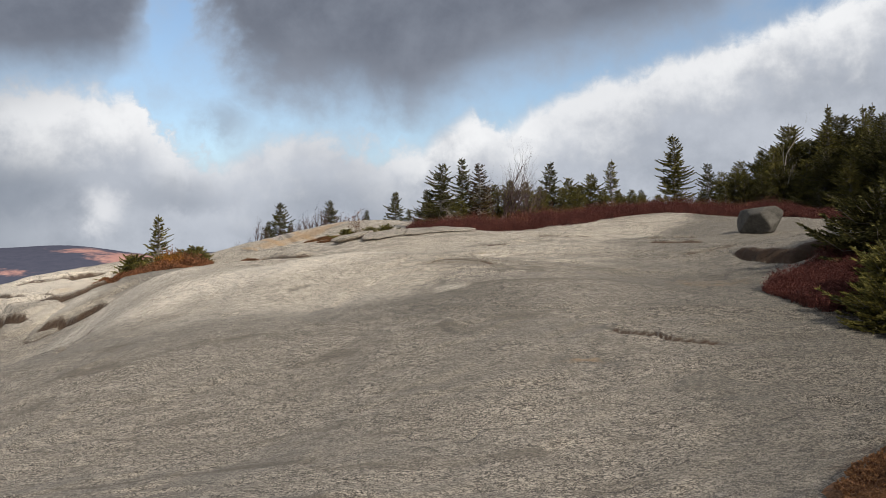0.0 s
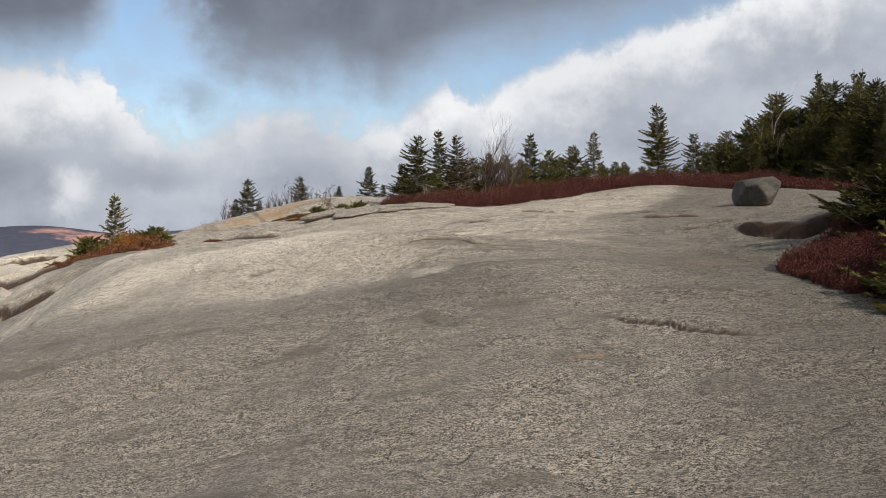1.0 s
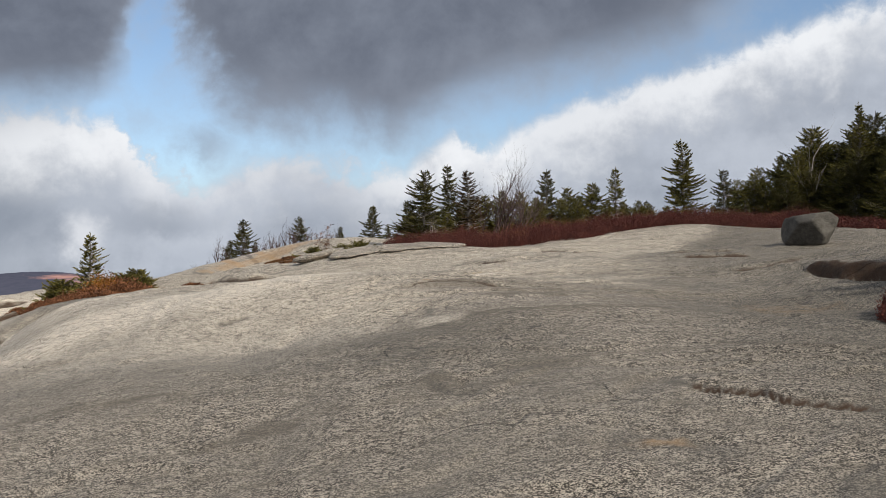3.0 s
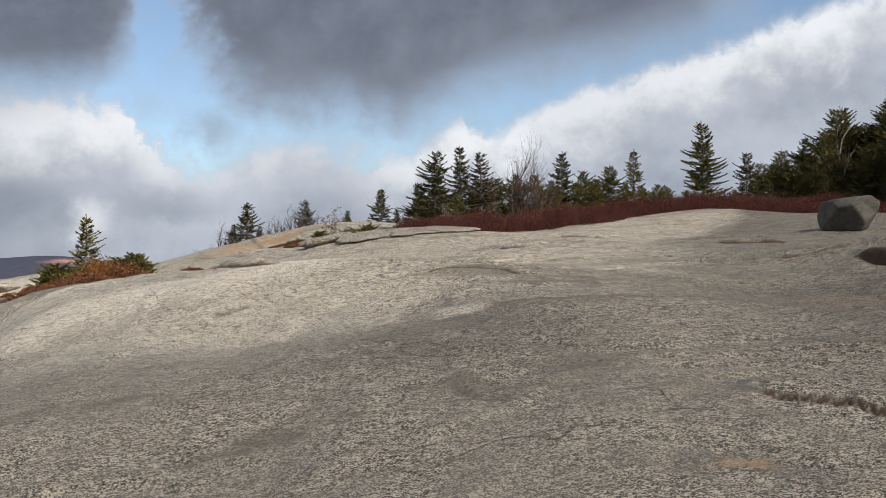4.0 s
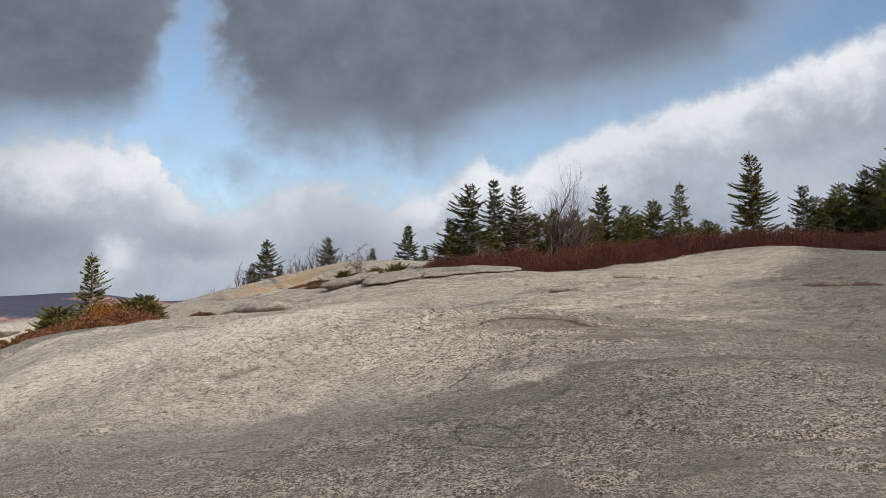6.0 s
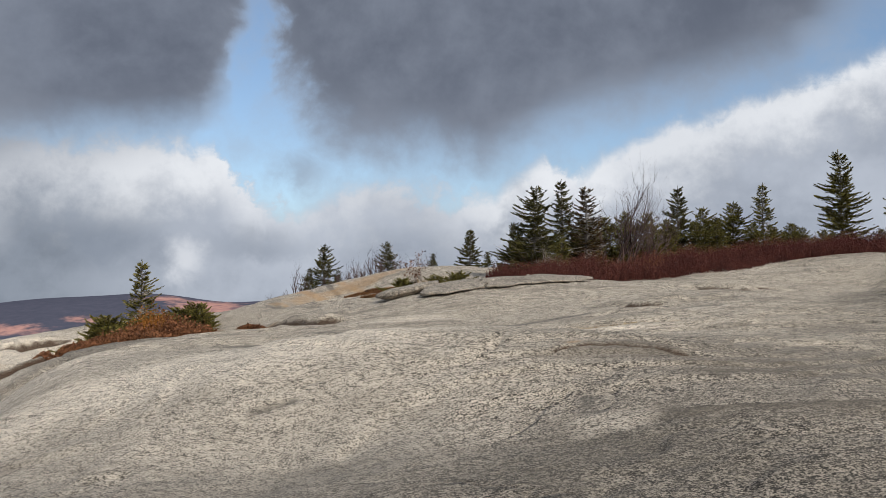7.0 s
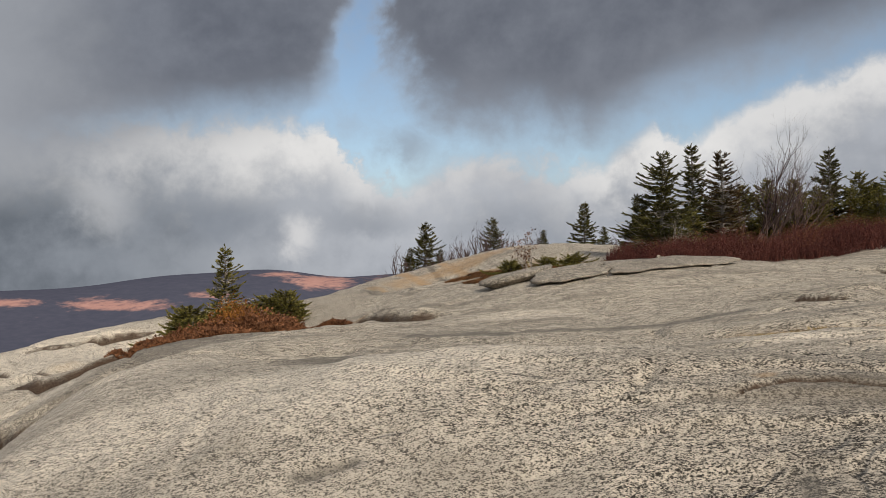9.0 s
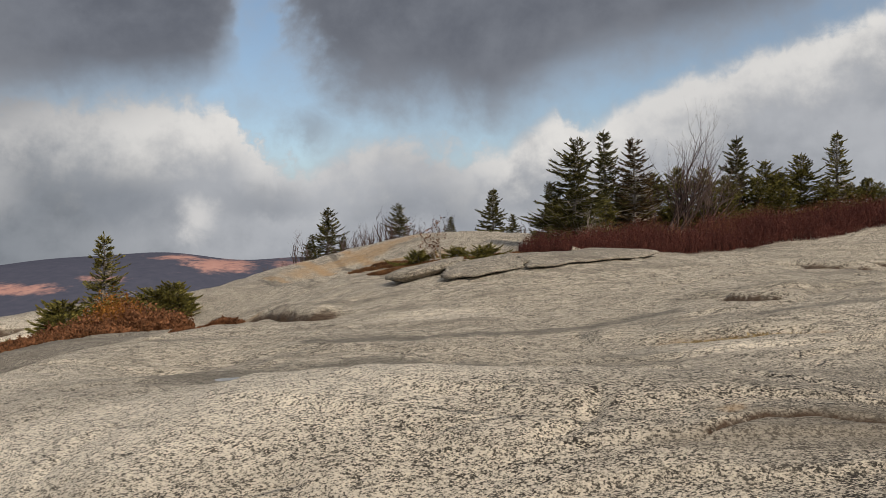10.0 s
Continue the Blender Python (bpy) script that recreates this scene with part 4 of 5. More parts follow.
# ---------------------------------------------------------------- trees and shrubs
def spruce(name, seed, height, spread, mat, label, lean=(0.0, 0.0), bare=0.0, thick=1.0, skirt=0.06, flag=0.0, form=0.80):
    """A small wind-shaped spruce: trunk, needled crown and, where bare, dead lower limbs. Stands at the origin."""
    rng = random.Random(seed)
    top = new(name)
    trunk, crown, dead = Geo(), Geo(), Geo()
    steps = 9
    line = [Vector((lean[0] * (i / steps) ** 1.5 * height + 0.012 * rng.uniform(-1, 1) * height * (i > 0),
                    lean[1] * (i / steps) ** 1.5 * height + 0.012 * rng.uniform(-1, 1) * height * (i > 0), i / steps * height)) for i in range(steps + 1)]
    base = 0.016 * height + 0.012
    trunk.tube(line, [base * (1 - 0.9 * i / steps) for i in range(steps + 1)], 6)

    def stem(s):
        k = min(int(s * steps), steps - 1)
        return line[k].lerp(line[k + 1], s * steps - k)

    def branch(s, turn, far, lift):
        """One limb with a flat spray of needled side twigs, drooping from the trunk and turned up at its tip."""
        out = Vector((math.cos(turn), math.sin(turn), 0))
        side = Vector((-out.y, out.x, 0))
        joint = stem(s)
        tip = joint + out * far + Vector((0, 0, lift * far))
        bend = joint + out * far * 0.55 + Vector((0, 0, (lift * 0.45 - 0.13) * far))
        fade = rng.random()
        if fade < bare * (1.15 - s):
            dead.tube([joint, bend, tip], [0.009, 0.006, 0.002], 3)
            for q in (0.45, 0.65, 0.8):
                at = joint.lerp(tip, q)
                dead.tube([at, at + (out + side * rng.choice((-1, 1)) * rng.uniform(0.5, 1.0)) * 0.22 * far + Vector((0, 0, rng.uniform(-0.03, 0.06)))], [0.004, 0.0015], 3)
            return
        trunk.tube([joint, bend, tip], [0.009, 0.006, 0.002], 3)
        inner = rng.uniform(0.08, 0.30) if s > 0.15 else 0.08
        steps_out = max(4, int(far * (1 - inner) / 0.026 * thick))
        for k in range(steps_out):
            q = inner + (1 - inner) * (k + rng.uniform(0.2, 0.8)) / steps_out
            at = (1 - q) ** 2 * joint + 2 * q * (1 - q) * bend + q * q * tip
            ahead = ((1 - q) * (bend - joint) + q * (tip - bend)).normalized()
            crown.sprig(at, (ahead + Vector((0, 0, rng.uniform(-0.1, 0.35)))).normalized(), 0.08, rng.uniform(0.009, 0.014), rng)
            for hand in (-1, 1):
                if rng.random() < 0.12:
                    continue
                long = (0.34 * far * (1 - q) + 0.055) * rng.uniform(0.6, 1.15)
                way = (ahead * rng.uniform(0.55, 1.0) + side * hand * rng.uniform(0.6, 1.0) + Vector((0, 0, rng.uniform(-0.28, 0.22)))).normalized()
                pieces = max(1, int(long / 0.05))
                for m in range(pieces):
                    spot = at + way * long * m / pieces
                    crown.sprig(spot, (way + Vector((rng.uniform(-0.35, 0.35), rng.uniform(-0.35, 0.35), rng.uniform(-0.15, 0.3)))).normalized(), rng.uniform(0.06, 0.10), rng.uniform(0.008, 0.014), rng)

    gap = rng.uniform(0.060, 0.074) * (0.7 if form < 0.7 else 1.0) * max(height, 0.6) ** 0.35 / height
    s = skirt
    while s < 0.955:
        reach = 1.30 * spread * (1 - s) ** form * (0.86 + 0.28 * noise.noise(Vector((seed, 6.0 * s, 0.5)))) + 0.025
        count = rng.randint(5, 7) if s < 0.75 else rng.randint(4, 5)
        first = rng.uniform(0, 2 * math.pi)
        for k in range(count):
            turn = first + 2 * math.pi * (k + rng.uniform(-0.3, 0.3)) / count
            lump = 0.98 + 1.25 * noise.noise(Vector((1.3 * math.cos(turn), 1.3 * math.sin(turn), 3.2 * s * height / 1.6 + 7.7 * seed)))
            far = min(reach * rng.uniform(0.6, 1.2) * lump * (1 + flag * math.cos(turn)), 1.45 * reach)
            branch(max(0.01, s + rng.uniform(-0.3, 0.3) * gap), turn, max(far, 0.04), rng.uniform(-0.10, 0.22) + 0.45 * s * s)
        for _ in range(rng.randint(3, 5) if s < 0.75 else 1):
            branch(s + rng.uniform(0.35, 0.65) * gap, rng.uniform(0, 2 * math.pi), max(0.04, reach * rng.uniform(0.3, 0.75)), rng.uniform(-0.05, 0.3) + 0.4 * s * s)
        s += gap * rng.uniform(0.8, 1.2) * (1.15 - 0.45 * s)
    tip = line[-1]
    for k in range(12):
        crown.sprig(tip - Vector((0, 0, 0.014 * k)), Vector((rng.uniform(-0.45, 0.45), rng.uniform(-0.45, 0.45), 1)).normalized(), 0.055, 0.008, rng)
    part("trunk", trunk.mesh("trunk", BARK, True), top, "slim grey-brown trunk with limbs")
    part("crown", crown.mesh("crown", mat), top, "needled crown")
    if dead.v:
        tagged(part("deadwood", dead.mesh("deadwood", PALE_TWIG), top, "bleached dead branches"), kind="stuff")
    return tagged(top, label, "spruce")


def set_down(ob, x, y, turn=0.0, size=1.0, sink=0.04):
    ob.matrix_basis = pose(x, y, ground(x, y) - sink, 0, 0, turn) @ Matrix.Diagonal((size, size, size, 1))
    return ob


def another(ob, x, y, turn=0.0, size=1.0, sink=0.04, label=""):
    made = copy_thing(ob, pose(x, y, ground(x, y) - sink, 0, 0, turn))
    made.scale = (size, size, size)
    if label:
        made["label"] = label
    return made


def bare_shrub(name, seed, height, stems, spread, mat, label, lean=(0.0, 0.0), thick=0.011, leaves=None, leaf_count=0, category="shrub"):
    """A leafless shrub of forking stems, with a few clinging leaves if wanted. Stands at the origin."""
    rng = random.Random(seed)
    top = new(name)
    foliage, tips = Geo(), []

    def grow(twigs, at, way, length, radius, level):
        points, radii = [at], [radius]
        for i in range(4):
            way = (way + Vector((rng.uniform(-0.30, 0.30), rng.uniform(-0.30, 0.30), rng.uniform(-0.05, 0.20)))).normalized()
            points.append(points[-1] + way * length / 4)
            radii.append(radius * (1 - 0.17 * (i + 1)))
        twigs.tube(points, radii, 4 if level == 0 else 3)
        tips.extend(points[2:])
        if level < 3:
            for _ in range(rng.randint(2, 4) if level else rng.randint(5, 6)):
                k = rng.randint(1, 4)
                fork = (way + Vector((rng.uniform(-0.75, 0.75), rng.uniform(-0.75, 0.75), rng.uniform(0.0, 0.5)))).normalized()
                grow(twigs, points[k], fork, length * rng.uniform(0.38, 0.62), radii[k] * 0.68, level + 1)

    for _ in range(stems):
        turn = rng.uniform(0, 2 * math.pi)
        out = Vector((math.cos(turn) * spread + lean[0], math.sin(turn) * spread + lean[1], 1)).normalized()
        twigs = Geo()
        grow(twigs, Vector((0.12 * math.cos(turn) * spread, 0.12 * math.sin(turn) * spread, -0.03)), out, height * rng.uniform(0.5, 0.78), thick * rng.uniform(0.7, 1.1), 0)
        part("stem", twigs.mesh("stem", mat), top)
    for _ in range(leaf_count):
        p = rng.choice(tips) + Vector((rng.uniform(-0.04, 0.04), rng.uniform(-0.04, 0.04), rng.uniform(-0.03, 0.03)))
        foliage.sprig(p, Vector((rng.uniform(-1, 1), rng.uniform(-1, 1), rng.uniform(-0.4, 0.8))).normalized(), rng.uniform(0.03, 0.06), rng.uniform(0.010, 0.018), rng)
    if leaves and leaf_count:
        tagged(part("leaves", foliage.mesh("leaves", leaves), top, "sparse clinging leaves"), kind="stuff")
    return tagged(top, label, category)


def thicket(name, patches, mat, height, density, seed, label, category="heath", lift=0.0, leaf=(0.03, 0.06), fall=0.35):
    """Low growth over soft-edged ellipses (x, y, rx, ry, turn): short stems set with small leaves."""
    rng = random.Random(seed)
    g = Geo()
    for cx, cy, rx, ry, turn in patches:
        c, s = math.cos(radians(turn)), math.sin(radians(turn))
        count = int(math.pi * rx * ry * density)
        spots = []
        for _ in range(count):
            rr, aa = math.sqrt(rng.random()), rng.uniform(0, 2 * math.pi)
            rr *= 1 + 0.18 * noise.noise(Vector((math.cos(aa) * 2, math.sin(aa) * 2, seed + cx)))
            u, v = rr * rx * math.cos(aa), rr * ry * math.sin(aa)
            spots.append((cx + u * c - v * s, cy + u * s + v * c, rr))
        zs = dome(np.array([p[0] for p in spots]), np.array([p[1] for p in spots]))
        for (x, y, rr), z in zip(spots, zs):
            tall = height * (1 - (1 - fall) * min(1.0, rr) ** 2.5) * rng.uniform(0.55, 1.1) * max(0.3, 0.85 + 0.7 * noise.noise(Vector((x * 1.5, y * 1.5, seed))))
            at, way = Vector((x, y, z + lift - 0.02)), Vector((rng.uniform(-0.35, 0.35), rng.uniform(-0.35, 0.35), 1)).normalized()
            tip = at + way * tall
            side = Vector((rng.uniform(-1, 1), rng.uniform(-1, 1), 0)).normalized() * 0.004
            g.tri(at - side, at + side, tip)
            for k in range(5):
                q = 0.25 + 0.75 * (k + rng.random()) / 5
                w = Vector((rng.uniform(-1, 1), rng.uniform(-1, 1), rng.uniform(0.0, 1.1))).normalized()
                g.sprig(at.lerp(tip, q), w, rng.uniform(*leaf), rng.uniform(0.35, 0.6) * leaf[0], rng)
    return tagged(new(name, g.mesh(name, mat)), label, category, kind="stuff")


def peat_mat(name, cx, cy, rx, ry, turn, high, mat, seed, label):
    """A mound of peat or moss that feathers out onto the rock."""
    c, s = math.cos(radians(turn)), math.sin(radians(turn))
    spokes, rings = 72, 14
    a = np.linspace(0, 2 * np.pi, spokes, endpoint=False)
    edge = 1 + 0.16 * ragged(np.cos(a) * 2 + seed, np.sin(a) * 2, 1.0, seed, 4)
    g = Geo()
    for i in range(rings + 1):
        rho = i / rings
        u, v = rho * rx * edge * np.cos(a), rho * ry * edge * np.sin(a)
        x, y = cx + u * c - v * s, cy + u * s + v * c
        z = dome(x, y) + high * (1 - rho ** 5) * (0.9 + 0.3 * ragged(x, y, 0.35, seed, 3)) - (0.04 if i == rings else 0)
        g.v += [tuple(p) for p in np.stack([x, y, z], -1).tolist()]
    for i in range(rings):
        for j in range(spokes):
            k = (j + 1) % spokes
            g.f.append((i * spokes + j, (i + 1) * spokes + j, (i + 1) * spokes + k, i * spokes + k))
    return tagged(new(name, g.mesh(name, mat, True)), label, "moss mat")


# spruces round the heath on the crest
crest = "spruces along the summit crest"
tree = set_down(tagged(spruce("spruce", 11, 1.95, 0.78, SPRUCE, "dark wind-flagged spruce with low skirts behind crimson heath", lean=(0.03, 0), bare=0.18, flag=-0.22), group=crest), -0.07, 24.75)
another(tree, -0.45, 24.9, 140, 0.62, label="low dark spruce skirt at the heath's end")
tall = set_down(tagged(spruce("spruce", 12, 2.1, 0.50, SPRUCE, "slim dark spruce with open crown behind crimson heath", bare=0.2), group=crest), 0.61, 26.2)
brown = set_down(tagged(spruce("spruce", 13, 1.9, 0.52, SPRUCE_BROWN, "half-browned spruce among bare saplings", bare=0.35), group=crest), 1.13, 26.0)
dense = set_down(tagged(spruce("spruce", 14, 2.0, 0.58, SPRUCE, "dense dark pointed spruce on the crest", thick=1.2), group=crest), 3.64, 28.6)
slim = set_down(tagged(spruce("spruce", 15, 1.95, 0.46, SPRUCE_SUNLIT, "slim sparse spruce with a visible pale trunk", bare=0.3, thick=0.8), group=crest), 5.69, 28.5)
wide = set_down(tagged(spruce("spruce", 16, 1.6, 0.66, SPRUCE_SUNLIT, "broad bushy yellow-green spruce on the crest", thick=1.1, skirt=0.03), group=crest), 5.1, 29.0)
for x, y, turn, size in ((4.33, 28.9, 50, 0.92), (4.75, 29.4, 210, 0.80), (6.1, 29.3, 100, 0.62), (3.1, 29.0, 300, 0.60)):
    another(wide, x, y, turn, size)
for x, y, turn, size in ((6.55, 29.6, 20, 0.45), (7.44, 31.6, 120, 0.68), (6.85, 31.8, 200, 0.52), (7.9, 31.5, 40, 0.5)):
    another(dense, x, y, turn, size, label="small dark spruce far back on the crest")
for x, y, turn, size in ((1.7, 27.3, 45, 0.78), (2.2, 27.6, 130, 0.85), (2.7, 27.5, 215, 0.80), (3.2, 27.8, 300, 0.72), (1.2, 27.0, 10, 0.75), (4.5, 28.2, 190, 0.62), (6.5, 28.9, 85, 0.62), (7.0, 29.6, 20, 0.6), (0.0, 25.6, 160, 0.62), (0.55, 25.6, 240, 0.5), (7.7, 30.0, 60, 0.6), (9.3, 30.4, 110, 0.62),
                         (0.25, 25.3, 15, 0.55), (0.95, 26.6, 200, 0.6), (1.45, 26.9, 90, 0.55), (3.3, 28.0, 250, 0.62), (4.0, 28.3, 35, 0.66), (5.4, 28.3, 140, 0.6), (6.0, 28.6, 300, 0.55), (-0.35, 24.6, 75, 0.5)):
    another(wide, x, y, turn, size, label="low bushy spruce between taller spruces")
big = set_down(tagged(spruce("spruce", 17, 3.3, 0.70, SPRUCE_SUNLIT, "tall full spruce standing apart above the heath", thick=1.4, bare=0.08, form=0.7), group=crest), 8.52, 31.0)

# the spruce wood beside the boulder
wood = "spruce wood beside the boulder"
pine = set_down(tagged(spruce("spruce", 18, 1.75, 0.60, SPRUCE, "short flat-topped spruce with an open trunk", bare=0.3), group=wood), 8.86, 28.2)
full = set_down(tagged(spruce("spruce", 19, 3.0, 1.25, SPRUCE_SUNLIT, "dense sunlit spruce at the wood's edge", thick=1.1, bare=0.05, skirt=0.03), group=wood), 11.75, 28.5)
dark = set_down(tagged(spruce("spruce", 20, 3.1, 1.25, SPRUCE, "dense dark spruce in the wood", thick=1.1, skirt=0.03), group=wood), 12.82, 27.0)
for x, y, turn, size in ((10.43, 29.5, 33, 0.68), (11.22, 29.7, 120, 0.80), (9.7, 29.3, 210, 0.55), (13.2, 29.5, 300, 0.90), (13.1, 25.9, 75, 0.88), (10.6, 28.2, 260, 0.50), (13.3, 23.2, 10, 0.92), (11.9, 24.6, 150, 0.58)):
    another(full, x, y, turn, size)
for x, y, turn, size in ((12.2, 28.0, 95, 0.78), (13.9, 27.9, 15, 1.0), (12.88, 24.5, 200, 0.98), (14.1, 25.2, 130, 1.05), (11.0, 27.2, 310, 0.50), (11.9, 26.2, 60, 0.66), (14.4, 22.6, 20, 0.95), (12.6, 22.4, 250, 0.62), (15.0, 29.0, 77, 1.05), (10.2, 26.9, 180, 0.40), (13.6, 20.6, 40, 0.72), (12.4, 20.2, 170, 0.48)):
    another(dark, x, y, turn, size)
for x, y, turn, size in ((12.0, 29.0, 15, 1.0), (13.4, 28.6, 140, 1.05), (14.6, 26.4, 260, 1.1), (13.9, 24.2, 70, 0.95), (15.6, 27.6, 190, 1.15), (15.0, 24.0, 330, 1.05), (12.9, 28.3, 220, 0.9)):
    another(dark, x, y, turn, size)
ragged_top = set_down(tagged(spruce("spruce", 41, 3.4, 0.95, SPRUCE_SUNLIT, "sunlit spruce with a thin open leader", thick=0.95, bare=0.22, form=1.1, skirt=0.03), group=wood), 12.3, 26.9)
twin = set_down(tagged(spruce("spruce", 42, 2.7, 1.15, SPRUCE_SUNLIT, "broad yellow-green spruce at the wood's edge", thick=1.05, bare=0.1, form=0.7, skirt=0.02, lean=(-0.05, 0)), group=wood), 10.9, 27.6, 40, 0.8)
for x, y, turn, size in ((13.3, 26.6, 70, 0.98), (11.5, 28.0, 150, 0.72), (14.3, 28.0, 220, 1.05), (13.0, 24.9, 310, 0.9), (12.55, 23.6, 20, 0.62)):
    another(ragged_top, x, y, turn, size)
for x, y, turn, size in ((9.9, 28.6, 100, 0.62), (12.4, 25.5, 210, 0.8), (11.6, 26.7, 300, 0.62), (10.2, 28.0, 10, 0.5), (13.5, 22.0, 140, 0.95), (12.9, 21.2, 250, 0.7)):
    another(twin, x, y, turn, size)
for x, y, turn, size in ((9.2, 27.4, 0, 0.45), (10.0, 27.9, 80, 0.6), (11.3, 25.3, 160, 0.5)):
    another(pine, x, y, turn, size)
# added spruces out of view, there to shade the rock beside the path
for x, y, turn, size in ((7.4, 3.2, 0, 1.0), (8.6, 5.2, 60, 1.1), (9.4, 7.4, 130, 1.05), (7.9, 1.2, 200, 1.0), (10.2, 9.4, 300, 1.1), (9.0, 3.6, 30, 1.2), (10.6, 6.2, 80, 1.2), (9.6, 12.0, 210, 0.9), (10.8, 14.6, 20, 0.8)):
    another(dark, x, y, turn, size)
forked = bare_shrub("bare_tree", 31, 2.5, 2, 0.22, PALE_TWIG, "pale forked bare tree in the spruce wood", thick=0.030, category="tree")
set_down(forked, 11.0, 27.3)

# small trees at the far left crest
rim = "small growth on the far crest"
tip = set_down(tagged(spruce("spruce", 21, 1.15, 0.38, SPRUCE, "small neat spruce on the bare crest", bare=0.05), group=rim), -1.72, 30.5)
another(tip, -1.25, 30.8, 90, 0.55)
another(tip, -2.75, 30.4, 30, 0.42)
young = set_down(tagged(spruce("spruce", 22, 1.6, 0.48, SPRUCE, "young thin spruce on the far crest", bare=0.2, thick=0.9), group=rim), -6.14, 31.6)
another(young, -6.55, 31.5, 80, 0.62)
another(young, -4.27, 32.0, 200, 0.85)
another(young, -5.75, 31.8, 120, 0.5)
sapling = set_down(tagged(bare_shrub("bare_sapling", 32, 1.3, 3, 0.25, TWIG, "leafless grey sapling on the far crest", thick=0.030), group=rim), -4.6, 31.7)
for x, y, turn, size in ((-6.8, 31.2, 40, 0.95), (-5.1, 31.8, 120, 0.62), (-5.4, 31.7, 220, 0.58), (-4.9, 31.8, 20, 0.66), (-7.1, 30.9, 200, 0.4), (-7.4, 30.2, 90, 0.35), (-4.0, 31.6, 70, 0.75), (-1.0, 30.3, 10, 0.35), (-5.25, 31.3, 170, 0.7), (-5.6, 31.4, 280, 0.66), (-5.0, 31.4, 330, 0.75), (-3.7, 31.4, 150, 0.6), (-4.35, 31.2, 250, 0.8), (-3.2, 31.0, 10, 0.5), (-2.9, 30.9, 99, 0.55), (-5.95, 31.2, 30, 0.6)):
    another(sapling, x, y, turn, size)

# bare birch clump in the heath
birch = tagged(bare_shrub("birch_clump", 33, 2.3, 6, 0.20, TWIG, "leafless birch clump leaning over crimson heath", lean=(0.26, 0), thick=0.022), group="bare birches in the heath")
set_down(birch, 1.95, 26.4, 0, 0.85)
another(birch, 2.55, 26.8, 60, 0.78)
another(birch, 2.2, 26.55, 310, 0.86)
another(birch, 1.6, 26.6, 200, 0.70)
bent = tagged(bare_shrub("birch_clump", 34, 1.5, 3, 0.15, TWIG, "bent bare birch leaning sideways", lean=(0.95, 0.0), thick=0.024), group="bare birches in the heath")
set_down(bent, 2.45, 26.6)
arched = tagged(bare_shrub("birch_clump", 37, 3.3, 2, 0.06, TWIG, "tall bare birch stem arching over the heath", lean=(0.62, 0.0), thick=0.026), group="bare birches in the heath")
set_down(arched, 1.72, 26.3)
bleached = bare_shrub("dead_shrub", 35, 0.85, 6, 0.7, PALE_TWIG, "bleached dead shrub at the spruce's foot", thick=0.010)
set_down(bleached, 0.25, 24.1)

# crimson heath along the crest and among the trees
thicket("heath", [(0.9, 23.45, 1.75, 0.95, 3), (3.0, 24.3, 1.9, 1.15, 22), (5.2, 25.05, 2.1, 1.15, 14), (7.6, 25.0, 2.1, 1.3, -6), (9.8, 25.6, 1.9, 1.5, -10), (-0.35, 23.1, 0.8, 0.5, -30)], HEATH, 0.50, 1400, 41, "deep crimson huckleberry heath along the crest", leaf=(0.012, 0.034), fall=0.3)
thicket("heath", [(11.3, 22.5, 1.6, 1.4, 0), (10.9, 24.4, 1.6, 1.2, 0)], HEATH, 0.32, 420, 42, "dark crimson heath at the wood's edge")
thicket("heath_twigs", [(1.0, 23.7, 1.6, 0.7, 3), (3.2, 24.9, 1.7, 0.9, 22), (5.4, 25.8, 1.9, 0.9, 14), (7.8, 25.7, 1.9, 1.0, -6)], RUSSET, 0.56, 130, 54, "russet twigs standing above the heath", "twigs", leaf=(0.015, 0.04), fall=0.6)

# low shrubs on the slabs
ledge_shrub = bare_shrub("dwarf_birch", 36, 0.72, 7, 0.6, PALE_TWIG, "dwarf birch with pale stems and few red leaves", thick=0.008, leaves=RUSSET, leaf_count=170)
set_down(ledge_shrub, -2.35, 23.9)
low = set_down(tagged(spruce("spruce_bush", 23, 0.34, 0.46, SPRUCE_SUNLIT, "low mounded spruce bush behind the slab", thick=1.4, skirt=0.02, form=0.5), category="bush"), -1.5, 22.0, 0, 0.62)
low["category"] = "bush"
another(low, -2.75, 24.05, 90, 0.7, label="low olive spruce bush on brown turf")
another(low, -2.1, 24.3, 200, 0.6, label="low olive spruce bush on brown turf")
thicket("turf", [(-2.4, 23.5, 1.1, 0.50, 0), (-3.2, 24.7, 0.9, 0.35, 20), (-1.6, 23.2, 0.8, 0.3, 0)], MOSS, 0.05, 1500, 43, "short rust-brown turf on the ledge", "turf")
thicket("turf", [(-4.62, 19.75, 0.32, 0.13, -20), (-5.0, 19.6, 0.16, 0.09, 20)], RUSSET, 0.10, 2600, 44, "small russet tuft in a rock seam", "turf")
thicket("dry_grass", [(0.66, 16.18, 0.46, 0.05, -12)], STRAW, 0.022, 1500, 45, "dry straw grass filling a rock seam", "grass")

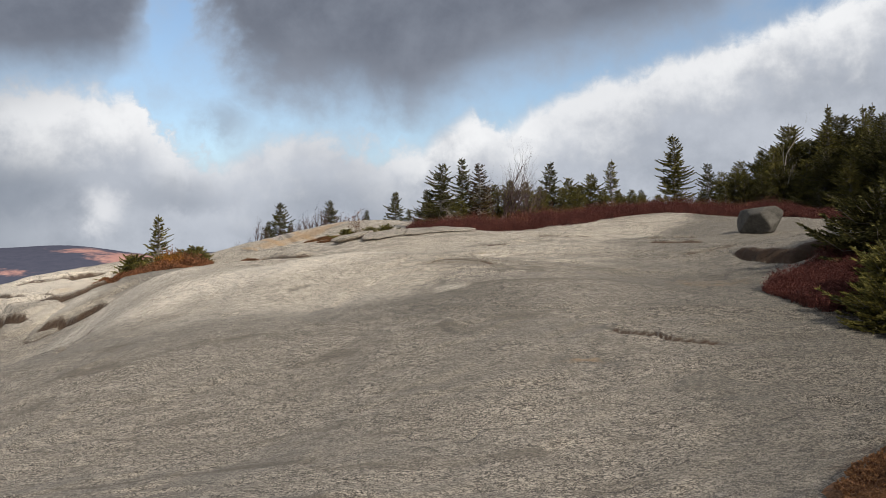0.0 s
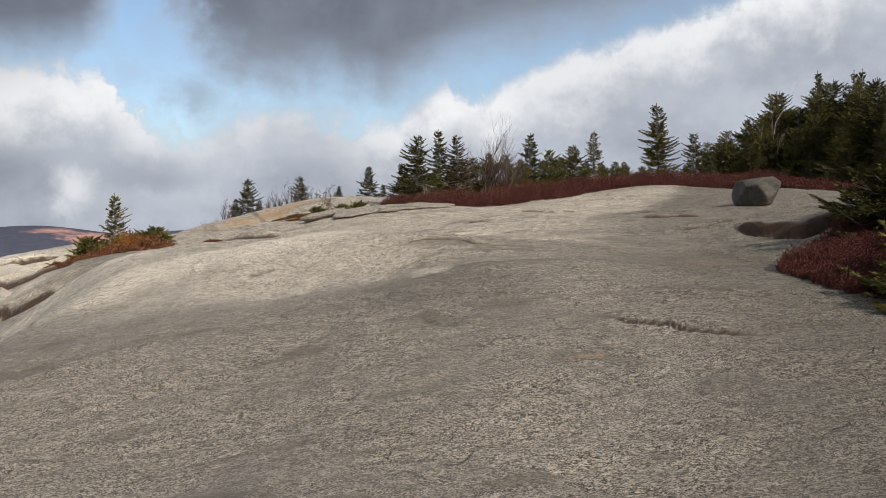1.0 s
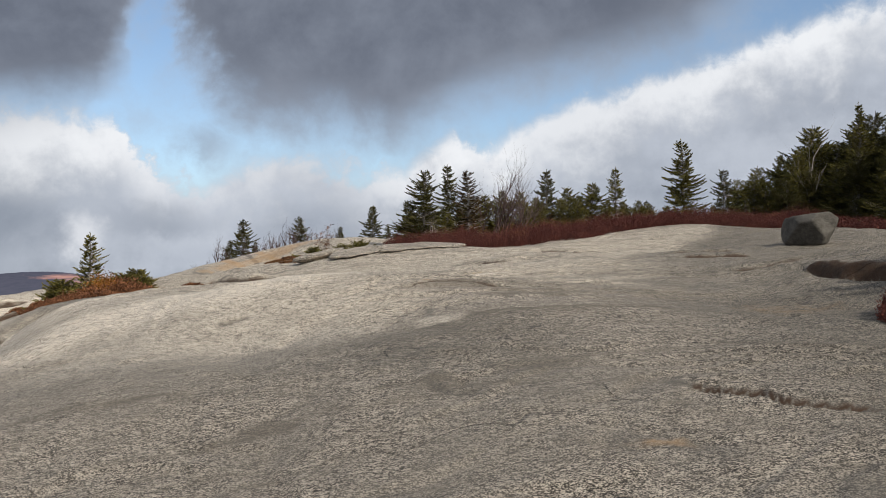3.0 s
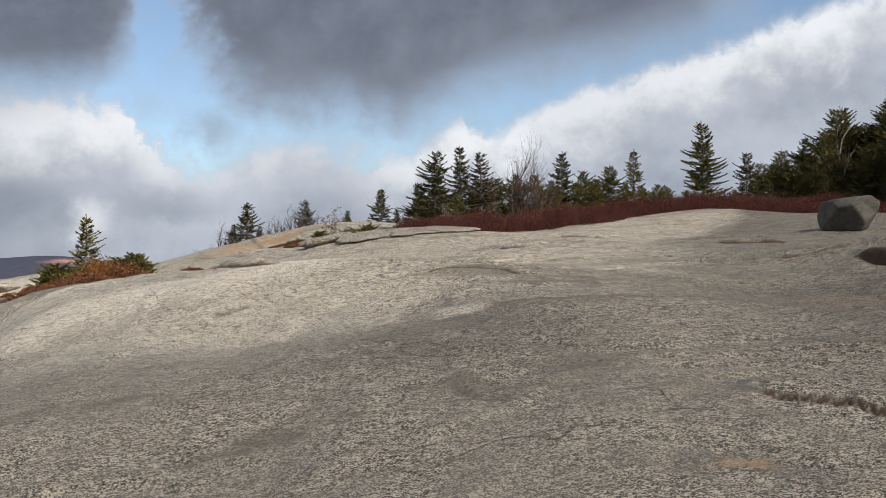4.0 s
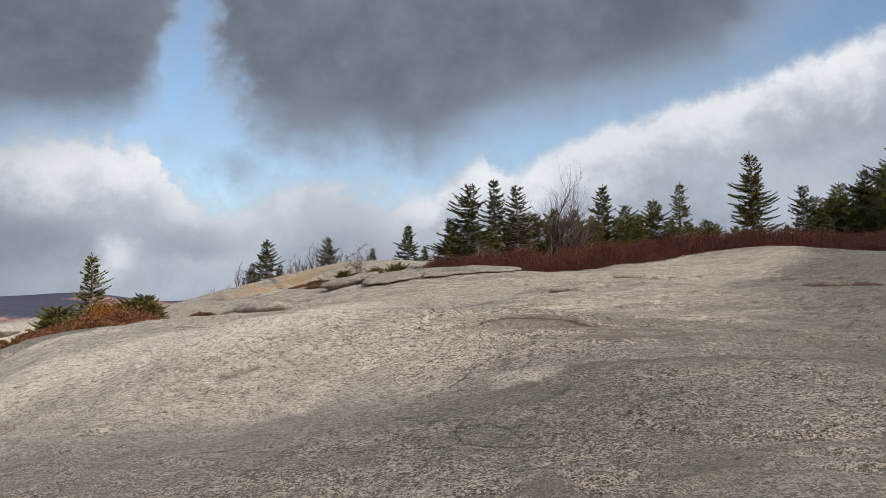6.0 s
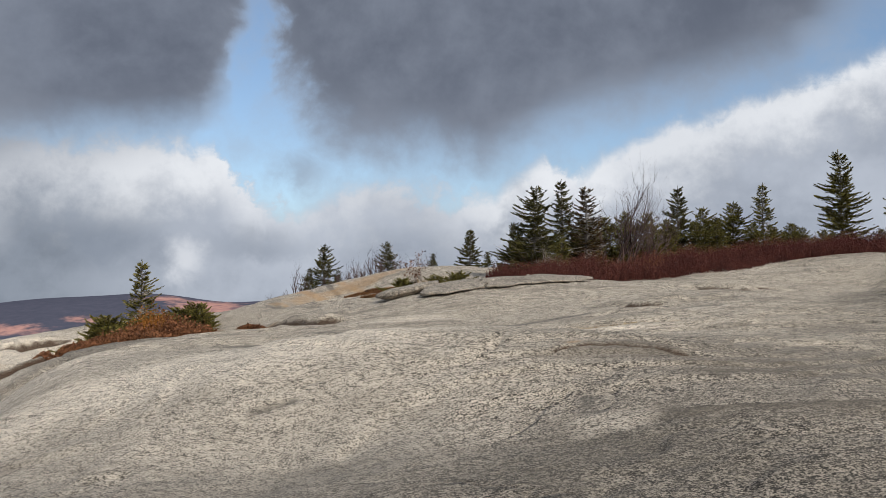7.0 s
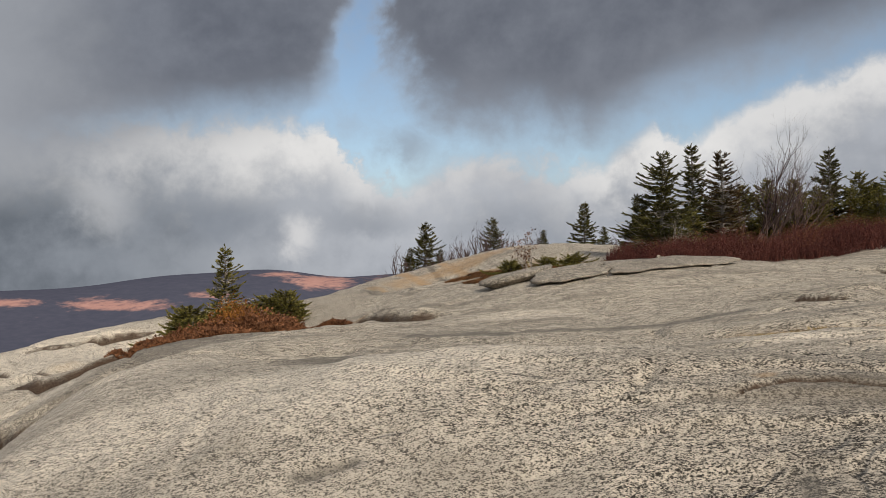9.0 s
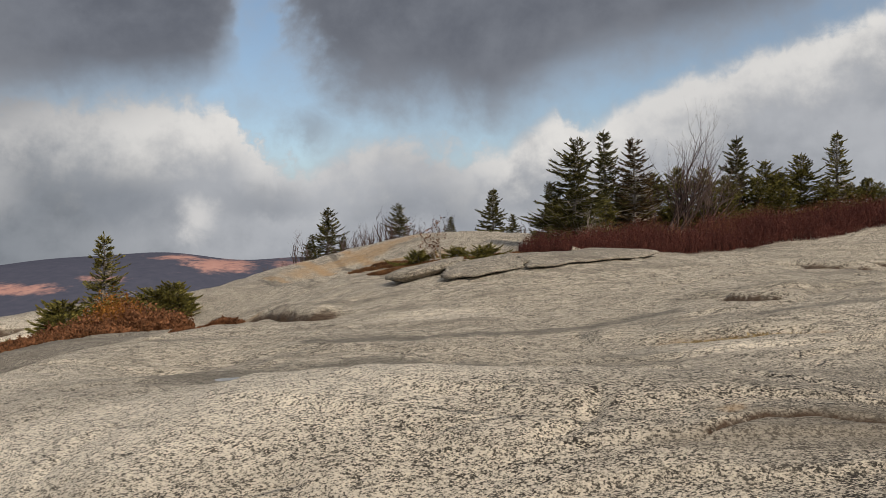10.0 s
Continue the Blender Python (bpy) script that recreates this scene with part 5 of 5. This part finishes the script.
# thicket round the lone spruce at the drop-off
lone = set_down(spruce("spruce", 24, 1.66, 0.50, SPRUCE_SUNLIT, "lone ragged spruce with bare lower limbs", bare=0.5, thick=0.7, skirt=0.10), -7.75, 22.9)
clump = set_down(tagged(spruce("spruce_bush", 25, 0.72, 0.50, SPRUCE_SUNLIT, "small bushy spruce beside the lone spruce", thick=1.4, skirt=0.02, form=0.5), category="bush"), -8.25, 22.5)
clump["category"] = "bush"
another(clump, -7.55, 22.5, 120, 0.85)
another(clump, -8.0, 22.2, 70, 0.75)
another(clump, -7.35, 22.9, 10, 0.8)
another(clump, -7.0, 23.9, 250, 0.72, label="rounded green spruce bush beside the lone spruce")
another(clump, -7.25, 23.6, 220, 0.7, label="rounded green spruce bush beside the lone spruce")
another(clump, -6.8, 23.5, 60, 0.66, label="rounded green spruce bush beside the lone spruce")
thicket("orange_shrub", [(-7.2, 22.0, 0.55, 0.45, 0), (-6.85, 21.6, 0.5, 0.32, 0)], ORANGE, 0.74, 1500, 46, "orange blueberry shrub under the lone spruce", "shrub")
thicket("russet_shrub", [(-6.45, 21.9, 0.6, 0.5, -10), (-6.3, 21.4, 0.5, 0.35, 0), (-7.2, 21.1, 0.6, 0.3, 4), (-6.25, 21.0, 0.5, 0.25, 0)], RUSSET, 0.52, 1000, 47, "russet heath shrub beside bare rock", "shrub")
thicket("russet_heath", [(-7.5, 20.3, 0.8, 0.4, 8), (-8.0, 20.8, 0.8, 0.45, 15), (-6.6, 20.4, 0.6, 0.3, 5)], RUSSET, 0.14, 1300, 48, "low russet heath in the rock gully", "heath")

# growth beside the path
thicket("heath", [(5.25, 11.5, 0.95, 0.65, 25), (5.0, 10.7, 0.62, 0.55, 40), (6.3, 12.4, 1.2, 0.6, 15)], HEATH, 0.32, 2400, 49, "crimson heath cushion spilling over bedrock", leaf=(0.015, 0.035), fall=0.6)
bushy = tagged(spruce("spruce_bush", 26, 0.85, 0.66, SPRUCE_SUNLIT, "low dense green spruce bush at the rock's edge", thick=1.5, skirt=0.02, form=0.55), group="spruce bushes beside the path")
bushy["category"] = "bush"
set_down(bushy, 5.35, 10.0, 0, 0.95)
for x, y, turn, size in ((4.95, 9.45, 130, 0.62), (5.7, 9.2, 40, 0.80), (6.2, 10.3, 220, 1.05), (5.4, 8.75, 300, 0.62), (6.4, 9.2, 170, 1.0), (6.1, 8.4, 80, 0.8)):
    another(bushy, x, y, turn, size)
shade = tagged(spruce("spruce_bush", 27, 0.9, 0.66, SPRUCE, "dark low spruce bush beside crimson heath", thick=1.5, skirt=0.02, form=0.6), group="spruce bushes beside the path")
shade["category"] = "bush"
set_down(shade, 6.5, 12.5, 0, 1.15)
for x, y, turn, size in ((7.2, 12.9, 80, 1.25), (6.1, 11.2, 270, 0.7), (7.4, 11.6, 160, 1.2), (6.6, 11.4, 20, 0.9), (8.3, 12.9, 10, 1.5)):
    another(shade, x, y, turn, size)
peat_mat("moss_mat", 3.95, 5.35, 1.75, 1.15, 24, 0.10, MOSS, 51, "rust-brown moss mat on bedrock")
thicket("moss_tufts", [(3.95, 5.35, 1.6, 1.0, 24)], MOSS, 0.05, 2600, 52, "short brown moss tufts", "moss", lift=0.08, leaf=(0.012, 0.025))
peat_mat("peat_mat", 13.2, 21.7, 3.0, 1.2, 10, 0.15, PEAT, 53, "dark peat under the spruces")

# rain puddle behind the rim
water, ring = Geo(), []
for k in range(40):
    a = 2 * math.pi * k / 40
    ring.append((-2.72 + 0.32 * math.cos(a) * (1 + 0.2 * math.sin(3 * a)), 15.45 + 0.22 * math.sin(a)))
level = min(ground(x, y) for x, y in ring) + 0.04
water.v = [(x, y, level) for x, y in ring]
water.f.append(tuple(range(40)))
tagged(new("puddle", water.mesh("puddle", WATER)), "shallow rain puddle reflecting sky in a rock hollow", "puddle", kind="structure")
